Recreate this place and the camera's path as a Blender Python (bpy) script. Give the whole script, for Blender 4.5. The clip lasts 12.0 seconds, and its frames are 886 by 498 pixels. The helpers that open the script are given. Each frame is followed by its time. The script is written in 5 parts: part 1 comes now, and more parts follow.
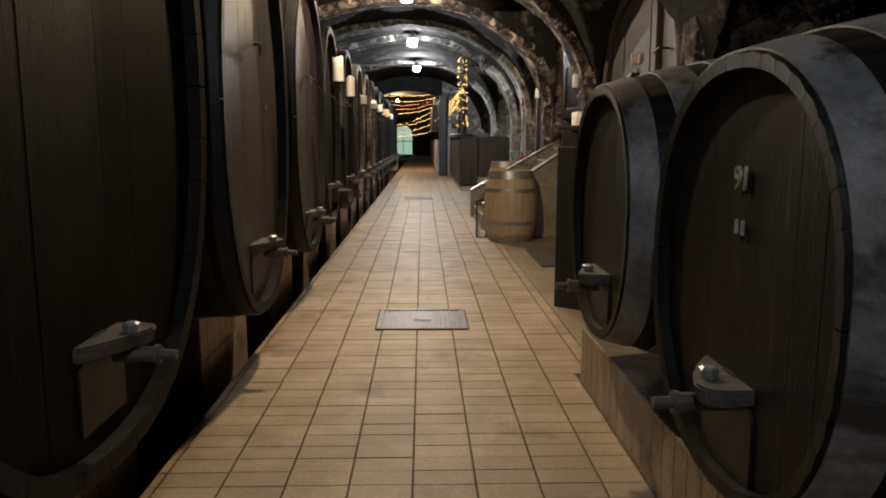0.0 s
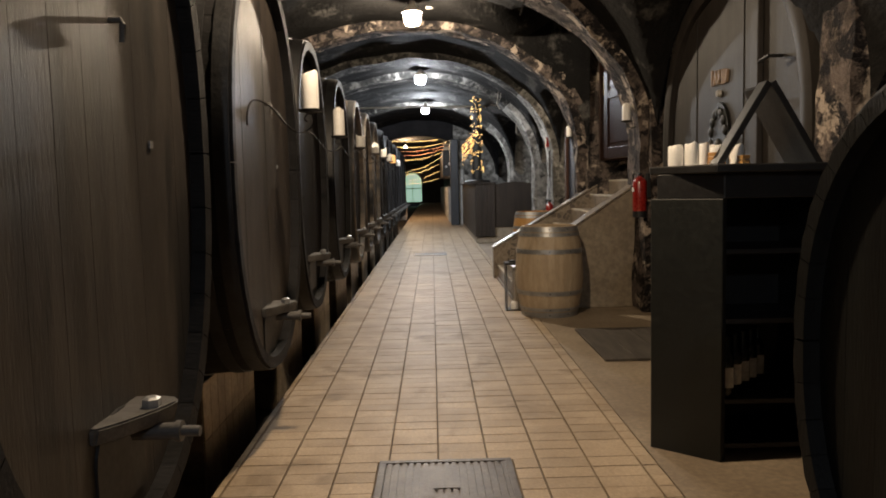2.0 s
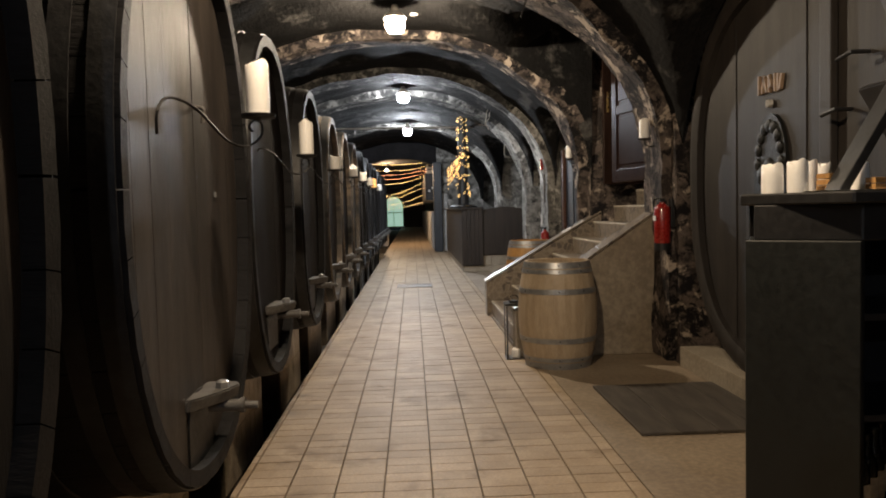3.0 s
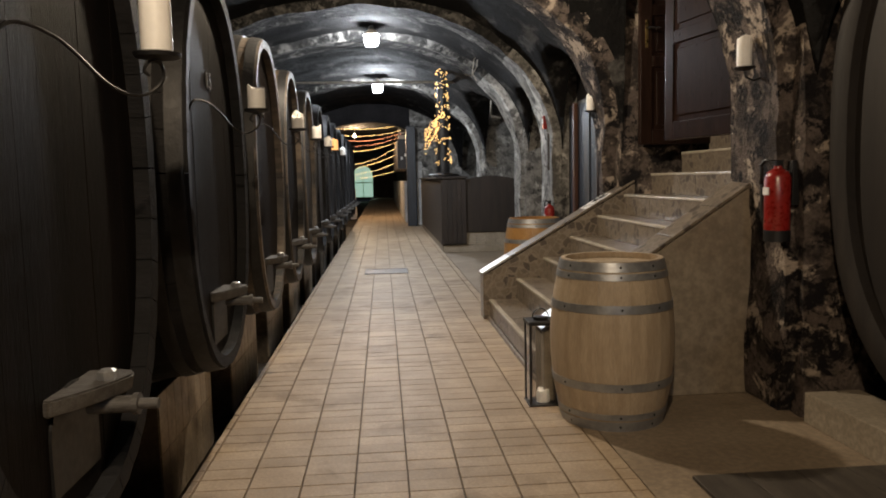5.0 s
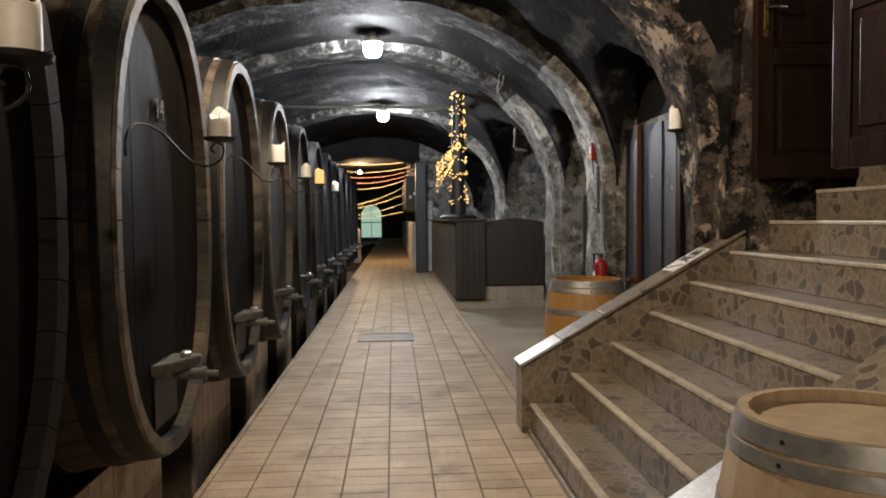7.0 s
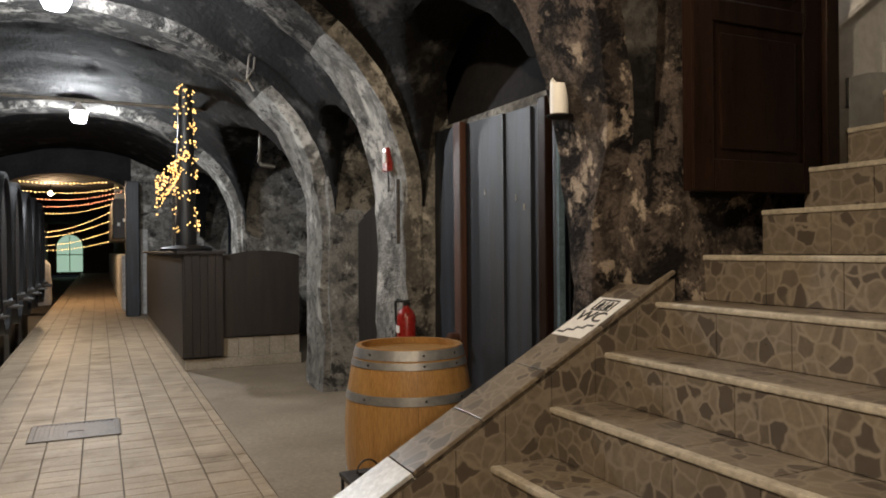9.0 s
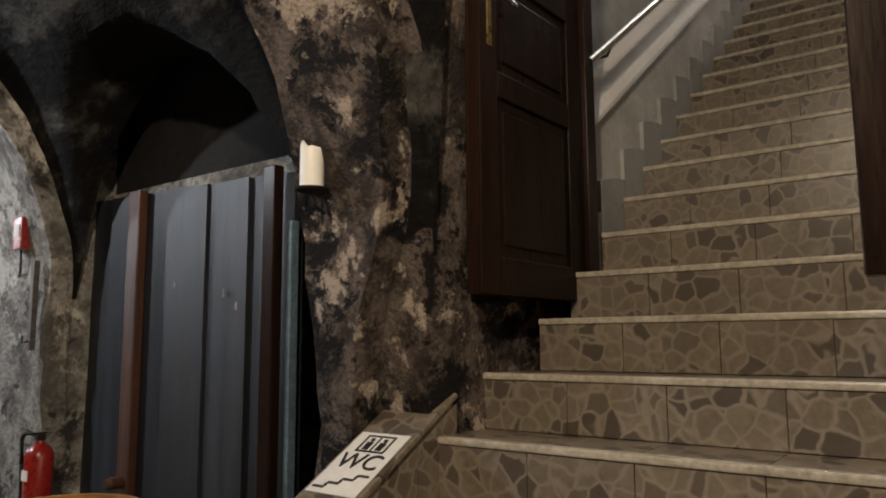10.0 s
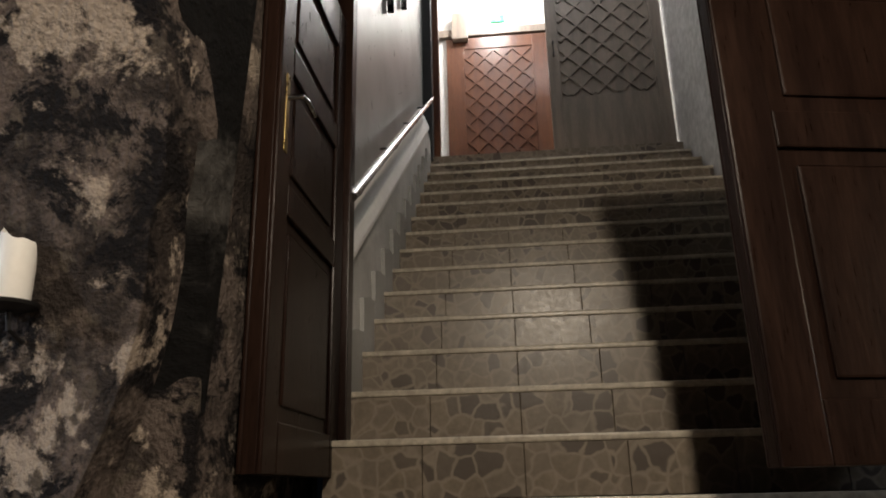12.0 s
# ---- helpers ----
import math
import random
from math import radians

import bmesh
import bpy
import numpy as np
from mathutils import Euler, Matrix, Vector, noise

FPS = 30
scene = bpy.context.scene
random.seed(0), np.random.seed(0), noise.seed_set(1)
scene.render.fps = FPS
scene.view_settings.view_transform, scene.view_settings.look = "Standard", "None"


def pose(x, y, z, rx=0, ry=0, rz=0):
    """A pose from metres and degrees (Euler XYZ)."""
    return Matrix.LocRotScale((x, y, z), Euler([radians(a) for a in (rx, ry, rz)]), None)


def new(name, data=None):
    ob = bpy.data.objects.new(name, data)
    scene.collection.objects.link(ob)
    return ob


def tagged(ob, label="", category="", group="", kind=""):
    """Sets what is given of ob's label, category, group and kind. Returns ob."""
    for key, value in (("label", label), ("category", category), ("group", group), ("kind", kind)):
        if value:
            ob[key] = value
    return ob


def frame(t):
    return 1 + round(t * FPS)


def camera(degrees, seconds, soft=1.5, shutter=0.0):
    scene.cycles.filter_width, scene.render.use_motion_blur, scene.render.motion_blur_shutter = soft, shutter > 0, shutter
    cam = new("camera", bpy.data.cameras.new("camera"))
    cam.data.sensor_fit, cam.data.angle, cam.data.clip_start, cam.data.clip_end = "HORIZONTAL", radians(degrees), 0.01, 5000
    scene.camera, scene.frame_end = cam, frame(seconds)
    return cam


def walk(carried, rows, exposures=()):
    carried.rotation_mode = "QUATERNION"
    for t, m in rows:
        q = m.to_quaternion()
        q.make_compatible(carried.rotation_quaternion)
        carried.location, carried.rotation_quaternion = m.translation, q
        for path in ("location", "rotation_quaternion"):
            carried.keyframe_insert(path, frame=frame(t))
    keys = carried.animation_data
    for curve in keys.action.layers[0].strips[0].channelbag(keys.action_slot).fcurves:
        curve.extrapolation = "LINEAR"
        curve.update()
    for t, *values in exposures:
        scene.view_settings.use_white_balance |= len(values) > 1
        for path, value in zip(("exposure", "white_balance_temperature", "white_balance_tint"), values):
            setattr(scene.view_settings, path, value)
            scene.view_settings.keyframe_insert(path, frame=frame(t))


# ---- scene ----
cam = camera(62.2, 12.0, 1.9)
METRES, EYE, TILT, LEAN, TURN = 12.1, 1.313, 0.0, 0.0, -1.6
ROWS = [
    (0.0, 0.0, 0.0, 0.0, 0.02, -8.39, -0.12),
    (0.5, -0.0046, 0.0416, 0.0013, 0.12, -8.33, -0.12),
    (1.0, -0.0036, 0.0839, 0.0023, 0.79, -7.24, 0.15),
    (1.5, -0.0054, 0.1267, 0.0029, 1.03, -6.05, 0.72),
    (2.0, -0.0082, 0.1719, 0.0034, 0.73, -4.84, 1.26),
    (2.5, -0.0099, 0.2181, 0.0058, 0.47, -3.68, 1.57),
    (3.0, -0.016, 0.2663, 0.0074, -0.78, -3.05, 1.45),
    (3.2, -0.0177, 0.2841, 0.0066, -1.04, -3.07, 1.40),
    (4.8, -0.0225, 0.4475, 0.0060, -3.15, -4.85, 1.20),
    (5.0, -0.0227, 0.4659, 0.0063, -3.08, -5.42, 1.29),
    (5.5, -0.0254, 0.5151, 0.0071, -2.81, -5.52, 1.3),
    (6.0, -0.0214, 0.5627, 0.0072, -2.18, -5.08, 0.94),
    (6.5, -0.0171, 0.6085, 0.0091, -1.6, -3.98, 0.6),
    (6.7, -0.0175, 0.628, 0.0095, -1.65, -3.10, 0.60),
    (8.3, -0.0200, 0.7815, 0.0078, -12.2, -1.06, 0.35),
    (8.5, -0.0193, 0.8004, 0.0075, -14.52, -0.99, 0.39),
    (9.0, -0.0171, 0.8478, 0.0105, -23.51, -0.02, 0.51),
    (9.5, -0.0146, 0.8895, 0.0145, -37.29, 3.12, 0.54),
    (10.0, -0.0043, 0.9274, 0.017, -51.43, 7.12, 0.34),
    (10.5, 0.0031, 0.9583, 0.0203, -65.15, 10.91, 0.35),
    (11.0, 0.007, 0.9781, 0.0235, -74.75, 14.06, 0.65),
    (11.5, 0.0101, 0.9865, 0.0251, -79.43, 15.92, 0.96),
    (12.0, 0.0137, 0.9927, 0.0264, -82.99, 18.14, 1.29),
]
walk(cam, [(t, pose(0, 0, EYE, TILT, LEAN, TURN) @ pose(METRES * x, METRES * y, METRES * z, 90 + pitch, roll, yaw)) for t, x, y, z, yaw, pitch, roll in ROWS],
     [(0.0, 0.0, 6850, 10), (3.0, 0.05, 6500, 10), (5.5, 0.0, 6500, 10), (8.5, 0.0, 6850, 10), (9.4, 0.0, 6750, 10), (10.0, -0.15, 6550, 10), (11.0, -0.22, 6400, 10), (12.0, -0.3, 6100, 10)])

# ---- world and lamps ----
world = bpy.data.worlds.new("world")
scene.world = world
world.use_nodes = True
world.node_tree.nodes["Background"].inputs[0].default_value = (0.5, 0.6, 0.8, 1)
world.node_tree.nodes["Background"].inputs[1].default_value = 0.01

POWER = 3.2
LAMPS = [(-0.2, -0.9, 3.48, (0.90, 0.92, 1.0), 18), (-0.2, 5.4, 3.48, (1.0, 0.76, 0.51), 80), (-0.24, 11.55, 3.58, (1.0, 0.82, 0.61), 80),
         (-0.22, 16.97, 3.60, (0.88, 0.93, 1.0), 84), (-0.17, 22.33, 3.54, (0.86, 0.92, 1.0), 108)]


def point_light(name, at, color, watts, radius=0.06):
    data = bpy.data.lights.new(name, "POINT")
    data.color, data.energy, data.shadow_soft_size = color, watts * POWER, radius
    ob = new(name, data)
    ob.location = at
    return ob


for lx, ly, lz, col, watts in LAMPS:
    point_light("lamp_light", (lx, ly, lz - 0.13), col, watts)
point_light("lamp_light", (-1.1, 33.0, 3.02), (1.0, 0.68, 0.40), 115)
point_light("lamp_light", (7.9, 12.0, 7.55), (1.0, 0.93, 0.86), 46, 0.12)
point_light("lamp_light", (5.9, 11.2, 7.8), (1.0, 0.96, 0.92), 17, 0.12)

# ---- materials ----


def material(name, base, second=None, scale=4.0, rough=0.6, metal=0.0, bump=0.2, fine=40.0, contrast=(0.35, 0.65), stain=None,
             stain_scale=1.2, stain_at=(0.5, 0.6), stretch=(1, 1, 1), spec=0.5, per_object=0.0, per_island=0.0, coat=0.0, rough_var=0.15, bump_dist=0.01, patch=None, patch_scale=2.0, patch_at=(0.58, 0.64), grain=0.35, crumble=0.6):
    m = bpy.data.materials.new(name)
    m.use_nodes = True
    nt = m.node_tree
    nodes, link = nt.nodes, nt.links.new
    bsdf = nodes["Principled BSDF"]
    tc = nodes.new("ShaderNodeTexCoord")
    mp = nodes.new("ShaderNodeMapping")
    mp.inputs["Scale"].default_value = stretch
    geo = nodes.new("ShaderNodeNewGeometry")
    link(geo.outputs["Position"], mp.inputs["Vector"])
    vec = mp.outputs["Vector"]
    second = second or tuple(c * 0.7 for c in base)

    def tex(sc, detail=6.0, rough_=0.6, dist=0.0):
        n = nodes.new("ShaderNodeTexNoise")
        n.inputs["Scale"].default_value, n.inputs["Detail"].default_value = sc, detail
        n.inputs["Roughness"].default_value, n.inputs["Distortion"].default_value = rough_, dist
        link(vec, n.inputs["Vector"])
        return n.outputs["Fac"]

    def ramp(f, a, b):
        r = nodes.new("ShaderNodeMapRange")
        r.interpolation_type = "SMOOTHSTEP"
        r.inputs["From Min"].default_value, r.inputs["From Max"].default_value = a, b
        link(f, r.inputs["Value"])
        return r.outputs["Result"]

    def mix(f, a, b, mode="MIX"):
        n = nodes.new("ShaderNodeMix")
        n.data_type, n.blend_type = "RGBA", mode
        for sock, v in ((n.inputs["Factor"], f), (n.inputs["A"], a), (n.inputs["B"], b)):
            if isinstance(v, (int, float)):
                sock.default_value = v
            elif isinstance(v, tuple):
                sock.default_value = (*v, 1)
            else:
                link(v, sock)
        return n.outputs["Result"]

    big = tex(scale, 9.0, crumble)
    small = tex(fine, 4.0)
    col = mix(ramp(big, *contrast), second, base)
    col = mix(ramp(small, 0.3, 0.75), mix(grain, col, (0, 0, 0)), col)
    if stain:
        col = mix(ramp(tex(stain_scale, 10.0, crumble + 0.05, 0.4), *stain_at), col, stain)
    if patch:
        col = mix(ramp(tex(patch_scale, 10.0, crumble + 0.02, 0.3), *patch_at), col, patch)
        col = mix(ramp(tex(14.0, 5.0, 0.6), 0.58, 0.68), col, tuple(c * 0.25 for c in patch))
    if per_object or per_island:
        src = nodes.new("ShaderNodeObjectInfo").outputs["Random"] if per_object else geo.outputs["Random Per Island"]
        hv = nodes.new("ShaderNodeHueSaturation")
        amount = per_object or per_island
        r = nodes.new("ShaderNodeMapRange")
        r.inputs["To Min"].default_value, r.inputs["To Max"].default_value = 1 - amount, 1 + amount
        link(src, r.inputs["Value"])
        link(r.outputs["Result"], hv.inputs["Value"])
        link(col, hv.inputs["Color"])
        col = hv.outputs["Color"]
    link(col, bsdf.inputs["Base Color"])
    rr = nodes.new("ShaderNodeMapRange")
    rr.inputs["To Min"].default_value, rr.inputs["To Max"].default_value = max(0.05, rough - rough_var), min(1.0, rough + rough_var)
    link(small, rr.inputs["Value"])
    link(rr.outputs["Result"], bsdf.inputs["Roughness"])
    bsdf.inputs["Metallic"].default_value = metal
    bsdf.inputs["Specular IOR Level"].default_value = spec
    bsdf.inputs["Coat Weight"].default_value = coat
    if bump:
        add = nodes.new("ShaderNodeMath")
        add.operation = "ADD"
        link(big, add.inputs[0])
        link(small, add.inputs[1])
        bp = nodes.new("ShaderNodeBump")
        bp.inputs["Strength"].default_value, bp.inputs["Distance"].default_value = bump, bump_dist
        link(add.outputs[0], bp.inputs["Height"])
        link(bp.outputs["Normal"], bsdf.inputs["Normal"])
    return m


def glow(name, color, strength):
    m = bpy.data.materials.new(name)
    m.use_nodes = True
    b = m.node_tree.nodes["Principled BSDF"]
    b.inputs["Base Color"].default_value = (*color, 1)
    b.inputs["Emission Color"].default_value = (*color, 1)
    b.inputs["Emission Strength"].default_value = strength
    return m


TILE = material("floor_tile_clay", (0.49, 0.382, 0.268), (0.39, 0.295, 0.198), 2.6, 0.58, bump=0.14, fine=60, per_object=0.10, stain=(0.22, 0.16, 0.10), stain_scale=1.8, stain_at=(0.53, 0.70), grain=0.25, spec=0.35)
TILE_FAR = material("floor_tile_clay_far", (0.49, 0.382, 0.268), (0.39, 0.295, 0.198), 2.6, 0.58, bump=0.14, fine=60, per_island=0.10, stain=(0.22, 0.16, 0.10), stain_scale=1.8, stain_at=(0.53, 0.70), grain=0.25, spec=0.35)
GROUT = material("grout_dark", (0.19, 0.148, 0.105), (0.10, 0.078, 0.056), 6.0, 0.9)
SCREED = material("screed_worn", (0.39, 0.31, 0.22), (0.29, 0.225, 0.158), 1.2, 0.6, bump=0.15, fine=30, stain=(0.17, 0.13, 0.09), stain_scale=0.9, stain_at=(0.55, 0.7))
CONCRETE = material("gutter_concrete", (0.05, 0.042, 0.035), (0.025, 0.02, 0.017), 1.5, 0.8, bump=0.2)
CONCRETE_PALE = material("parapet_render", (0.38, 0.32, 0.24), (0.30, 0.245, 0.18), 1.6, 0.7, bump=0.15, fine=20)
WALL = material("mould_plaster", (0.165, 0.133, 0.116), (0.050, 0.041, 0.037), 5.0, 0.9, bump=0.7, fine=55, contrast=(0.43, 0.57), stain=(0.012, 0.0105, 0.0112),
                stain_scale=4.2, stain_at=(0.485, 0.545), bump_dist=0.03, patch=(0.40, 0.335, 0.275), patch_scale=3.6, patch_at=(0.545, 0.605), spec=0.15, crumble=0.68)
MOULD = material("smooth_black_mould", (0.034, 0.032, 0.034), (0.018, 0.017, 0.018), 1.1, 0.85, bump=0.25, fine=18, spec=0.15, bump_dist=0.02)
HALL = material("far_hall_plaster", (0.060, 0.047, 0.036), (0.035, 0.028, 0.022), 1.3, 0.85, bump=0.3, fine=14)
PIER = material("limed_plaster", (0.34, 0.328, 0.30), (0.13, 0.124, 0.114), 6.0, 0.9, bump=0.8, fine=40, contrast=(0.38, 0.58), stain=(0.032, 0.030, 0.028), stain_scale=4.5,
                stain_at=(0.545, 0.61), bump_dist=0.03, patch=(0.55, 0.53, 0.49), patch_scale=2.2, patch_at=(0.53, 0.62), crumble=0.68)
VAULT = material("vault_black_mould", (0.088, 0.084, 0.079), (0.010, 0.0096, 0.0096), 1.7, 0.9, bump=0.5, fine=14, spec=0.1, contrast=(0.53, 0.68), bump_dist=0.035, stretch=(1.5, 0.8, 1.5), crumble=0.68)
RIB = material("arch_mould_plaster", (0.155, 0.147, 0.135), (0.03, 0.0285, 0.027), 3.6, 0.9, spec=0.12, bump=0.9, fine=30, contrast=(0.46, 0.60), bump_dist=0.03, stain=(0.012, 0.0115, 0.011), stain_scale=4.0,
               stain_at=(0.50, 0.57), patch=(0.23, 0.218, 0.20), patch_scale=2.2, patch_at=(0.58, 0.66), crumble=0.68)
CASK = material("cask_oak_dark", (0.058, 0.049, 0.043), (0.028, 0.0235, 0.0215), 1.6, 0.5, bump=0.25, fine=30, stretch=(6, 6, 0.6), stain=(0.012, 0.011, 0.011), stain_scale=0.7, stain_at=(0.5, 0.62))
# Tan stave copy, brightened in colour for the casks under a lamp.
STAVE_LIT = material("cask_stave_lit", (0.15, 0.115, 0.082), (0.055, 0.042, 0.033), 2.0, 0.55, bump=0.25, fine=25, stretch=(0.8, 4, 4), stain=(0.012, 0.012, 0.013), stain_scale=0.8, stain_at=(0.5, 0.65))
# Blackened oak copy; dim light on these heads is put into its colour too.
CASK_DIM = material("cask_oak_dimmed", (0.0095, 0.0068, 0.0058), (0.0048, 0.0037, 0.0033), 1.6, 0.62, bump=0.25, fine=30, stretch=(6, 6, 0.6), stain=(0.020, 0.0165, 0.015), stain_scale=0.8, stain_at=(0.62, 0.74), spec=0.08)
# Near-black stave copy: the shade on the cask flanks is in the colour.
STAVE_DIM = material("cask_stave_dim", (0.016, 0.0155, 0.017), (0.010, 0.010, 0.0105), 2.0, 0.6, bump=0.25, fine=25, stretch=(0.8, 4, 4), spec=0.15)
CASK_BLACK = material("cask_black_painted", (0.0135, 0.0145, 0.0138), (0.008, 0.008, 0.008), 2.0, 0.5, bump=0.2, fine=30, stretch=(6, 6, 0.7), stain=(0.075, 0.07, 0.065), stain_scale=2.2, stain_at=(0.64, 0.69), spec=0.2)
CASK_GREY = material("cask_grey_brown", (0.036, 0.0305, 0.0265), (0.022, 0.0187, 0.0168), 1.6, 0.62, bump=0.12, fine=25, stretch=(5, 5, 0.5), spec=0.3)
HOOP = material("hoop_black_iron", (0.030, 0.031, 0.034), (0.016, 0.016, 0.017), 6.0, 0.5, 0.4)
HOOP_GREY = material("hoop_grey_painted", (0.23, 0.24, 0.255), (0.12, 0.127, 0.136), 4.0, 0.5, 0.0, stain=(0.03, 0.03, 0.03), stain_scale=2.0)
BAR = material("weathered_grey_wood", (0.125, 0.12, 0.115), (0.075, 0.07, 0.067), 5.0, 0.5, bump=0.2, stretch=(1, 6, 6))
OAK = material("barrel_oak", (0.52, 0.42, 0.30), (0.43, 0.335, 0.23), 3.0, 0.5, bump=0.12, fine=30, stretch=(5, 5, 0.6), per_object=0.04, grain=0.18)
OAK_ORANGE = material("barrel_oak_oiled", (0.50, 0.28, 0.10), (0.42, 0.22, 0.075), 3.0, 0.4, bump=0.12, fine=30, stretch=(5, 5, 0.6), per_object=0.05)
STEEL = material("galvanised_hoop", (0.42, 0.43, 0.44), (0.32, 0.33, 0.345), 8.0, 0.4, 0.6, bump=0.05, grain=0.15)
CHROME = material("polished_rail", (0.6, 0.6, 0.6), (0.5, 0.5, 0.5), 8.0, 0.22, 1.0, bump=0.02)
BRASS = material("lock_brass", (0.55, 0.40, 0.16), (0.45, 0.32, 0.12), 8.0, 0.3, 1.0, bump=0.02)
DOOR = material("door_brown_gloss", (0.026, 0.0135, 0.0095), (0.015, 0.0078, 0.0058), 2.0, 0.30, bump=0.06, fine=20, stretch=(5, 5, 0.6), rough_var=0.08, spec=0.14)
BLUE = material("cask_front_blue_grey", (0.034, 0.042, 0.057), (0.017, 0.019, 0.024), 1.8, 0.5, bump=0.2, fine=25, stretch=(5, 5, 0.5))
BATTEN = material("batten_red_brown", (0.11, 0.042, 0.022), (0.06, 0.025, 0.015), 3.0, 0.5, bump=0.15, stretch=(5, 5, 0.6))
STRIP_BLUE = material("strip_pale_blue", (0.16, 0.24, 0.30), (0.11, 0.17, 0.21), 5.0, 0.5)
GREEN_BLACK = material("rack_dark_green", (0.013, 0.0155, 0.0145), (0.008, 0.010, 0.0095), 2.0, 0.5, bump=0.1)
BLACK = material("black_iron", (0.015, 0.015, 0.016), (0.009, 0.009, 0.010), 8.0, 0.5, 0.0, bump=0.05)
WAX = material("candle_wax", (0.93, 0.92, 0.89), (0.90, 0.88, 0.84), 4.0, 0.45, bump=0.06, grain=0.05)
WHITE = material("white_paint", (0.82, 0.80, 0.77), (0.76, 0.74, 0.71), 2.0, 0.7, bump=0.05, grain=0.1)
CHALK = material("faded_white_paint", (0.55, 0.54, 0.51), (0.28, 0.27, 0.25), 20.0, 0.8, bump=0.0)
LETTER = material("letter_worn_wood", (0.32, 0.22, 0.14), (0.22, 0.15, 0.1), 8.0, 0.6, bump=0.05)
PAPER = material("label_paper", (0.72, 0.70, 0.67), (0.64, 0.62, 0.59), 8.0, 0.8, bump=0.0)
GREYWALL = material("stair_grey_paint", (0.40, 0.405, 0.395), (0.29, 0.295, 0.285), 1.6, 0.33, bump=0.1, fine=12, grain=0.2)
PALE_GREY = material("pale_grey_paint", (0.66, 0.655, 0.64), (0.54, 0.535, 0.52), 2.0, 0.6, bump=0.08, fine=15)
WAINSCOT = material("wainscot_worn", (0.70, 0.69, 0.66), (0.52, 0.515, 0.49), 2.4, 0.4, bump=0.12, fine=18, stain=(0.82, 0.80, 0.76), stain_scale=3.0, stain_at=(0.60, 0.68), grain=0.2)
RED = material("extinguisher_red", (0.38, 0.022, 0.017), (0.31, 0.017, 0.013), 2.0, 0.3, bump=0.0, coat=0.5)
GRATE = material("grate_steel", (0.13, 0.11, 0.10), (0.08, 0.068, 0.06), 10.0, 0.5, 0.4)
PLINTH = material("plinth_tile", (0.50, 0.41, 0.30), (0.36, 0.285, 0.20), 3.0, 0.5, bump=0.12, per_object=0.1, stain=(0.14, 0.105, 0.07), stain_scale=2.0, stain_at=(0.5, 0.65))
PLINTH_PLAIN = material("plinth_pale", (0.42, 0.36, 0.28), (0.33, 0.28, 0.21), 3.0, 0.55, bump=0.12)
BROWNDOOR = material("lattice_door_varnished", (0.165, 0.062, 0.026), (0.105, 0.037, 0.016), 3.0, 0.32, bump=0.1, stretch=(5, 5, 0.6))
GREYDOOR = material("lattice_door_grey_brown", (0.27, 0.22, 0.175), (0.20, 0.163, 0.13), 3.0, 0.4, bump=0.1, stretch=(5, 5, 0.6), grain=0.2)
COUNTER = material("counter_dark_wood", (0.030, 0.020, 0.0155), (0.015, 0.0105, 0.009), 2.0, 0.55, bump=0.2, fine=25, stretch=(5, 5, 0.6), per_object=0.2)
HATCH = material("hatch_boards", (0.10, 0.085, 0.07), (0.06, 0.05, 0.042), 3.0, 0.6, bump=0.15, stretch=(5, 0.8, 5), per_object=0.15)
RODM = material("rod_grey_iron", (0.34, 0.31, 0.26), (0.24, 0.215, 0.18), 8.0, 0.5, 0.5)
BOTTLE = material("bottle_dark_glass", (0.010, 0.014, 0.010), (0.008, 0.010, 0.008), 8.0, 0.1, bump=0.0)
NOSING = material("step_nosing", (0.60, 0.54, 0.44), (0.45, 0.40, 0.32), 8.0, 0.32, bump=0.1)
CAP_WHITE = material("pale_cap_tile", (0.62, 0.62, 0.62), (0.55, 0.55, 0.55), 6.0, 0.35, bump=0.05)


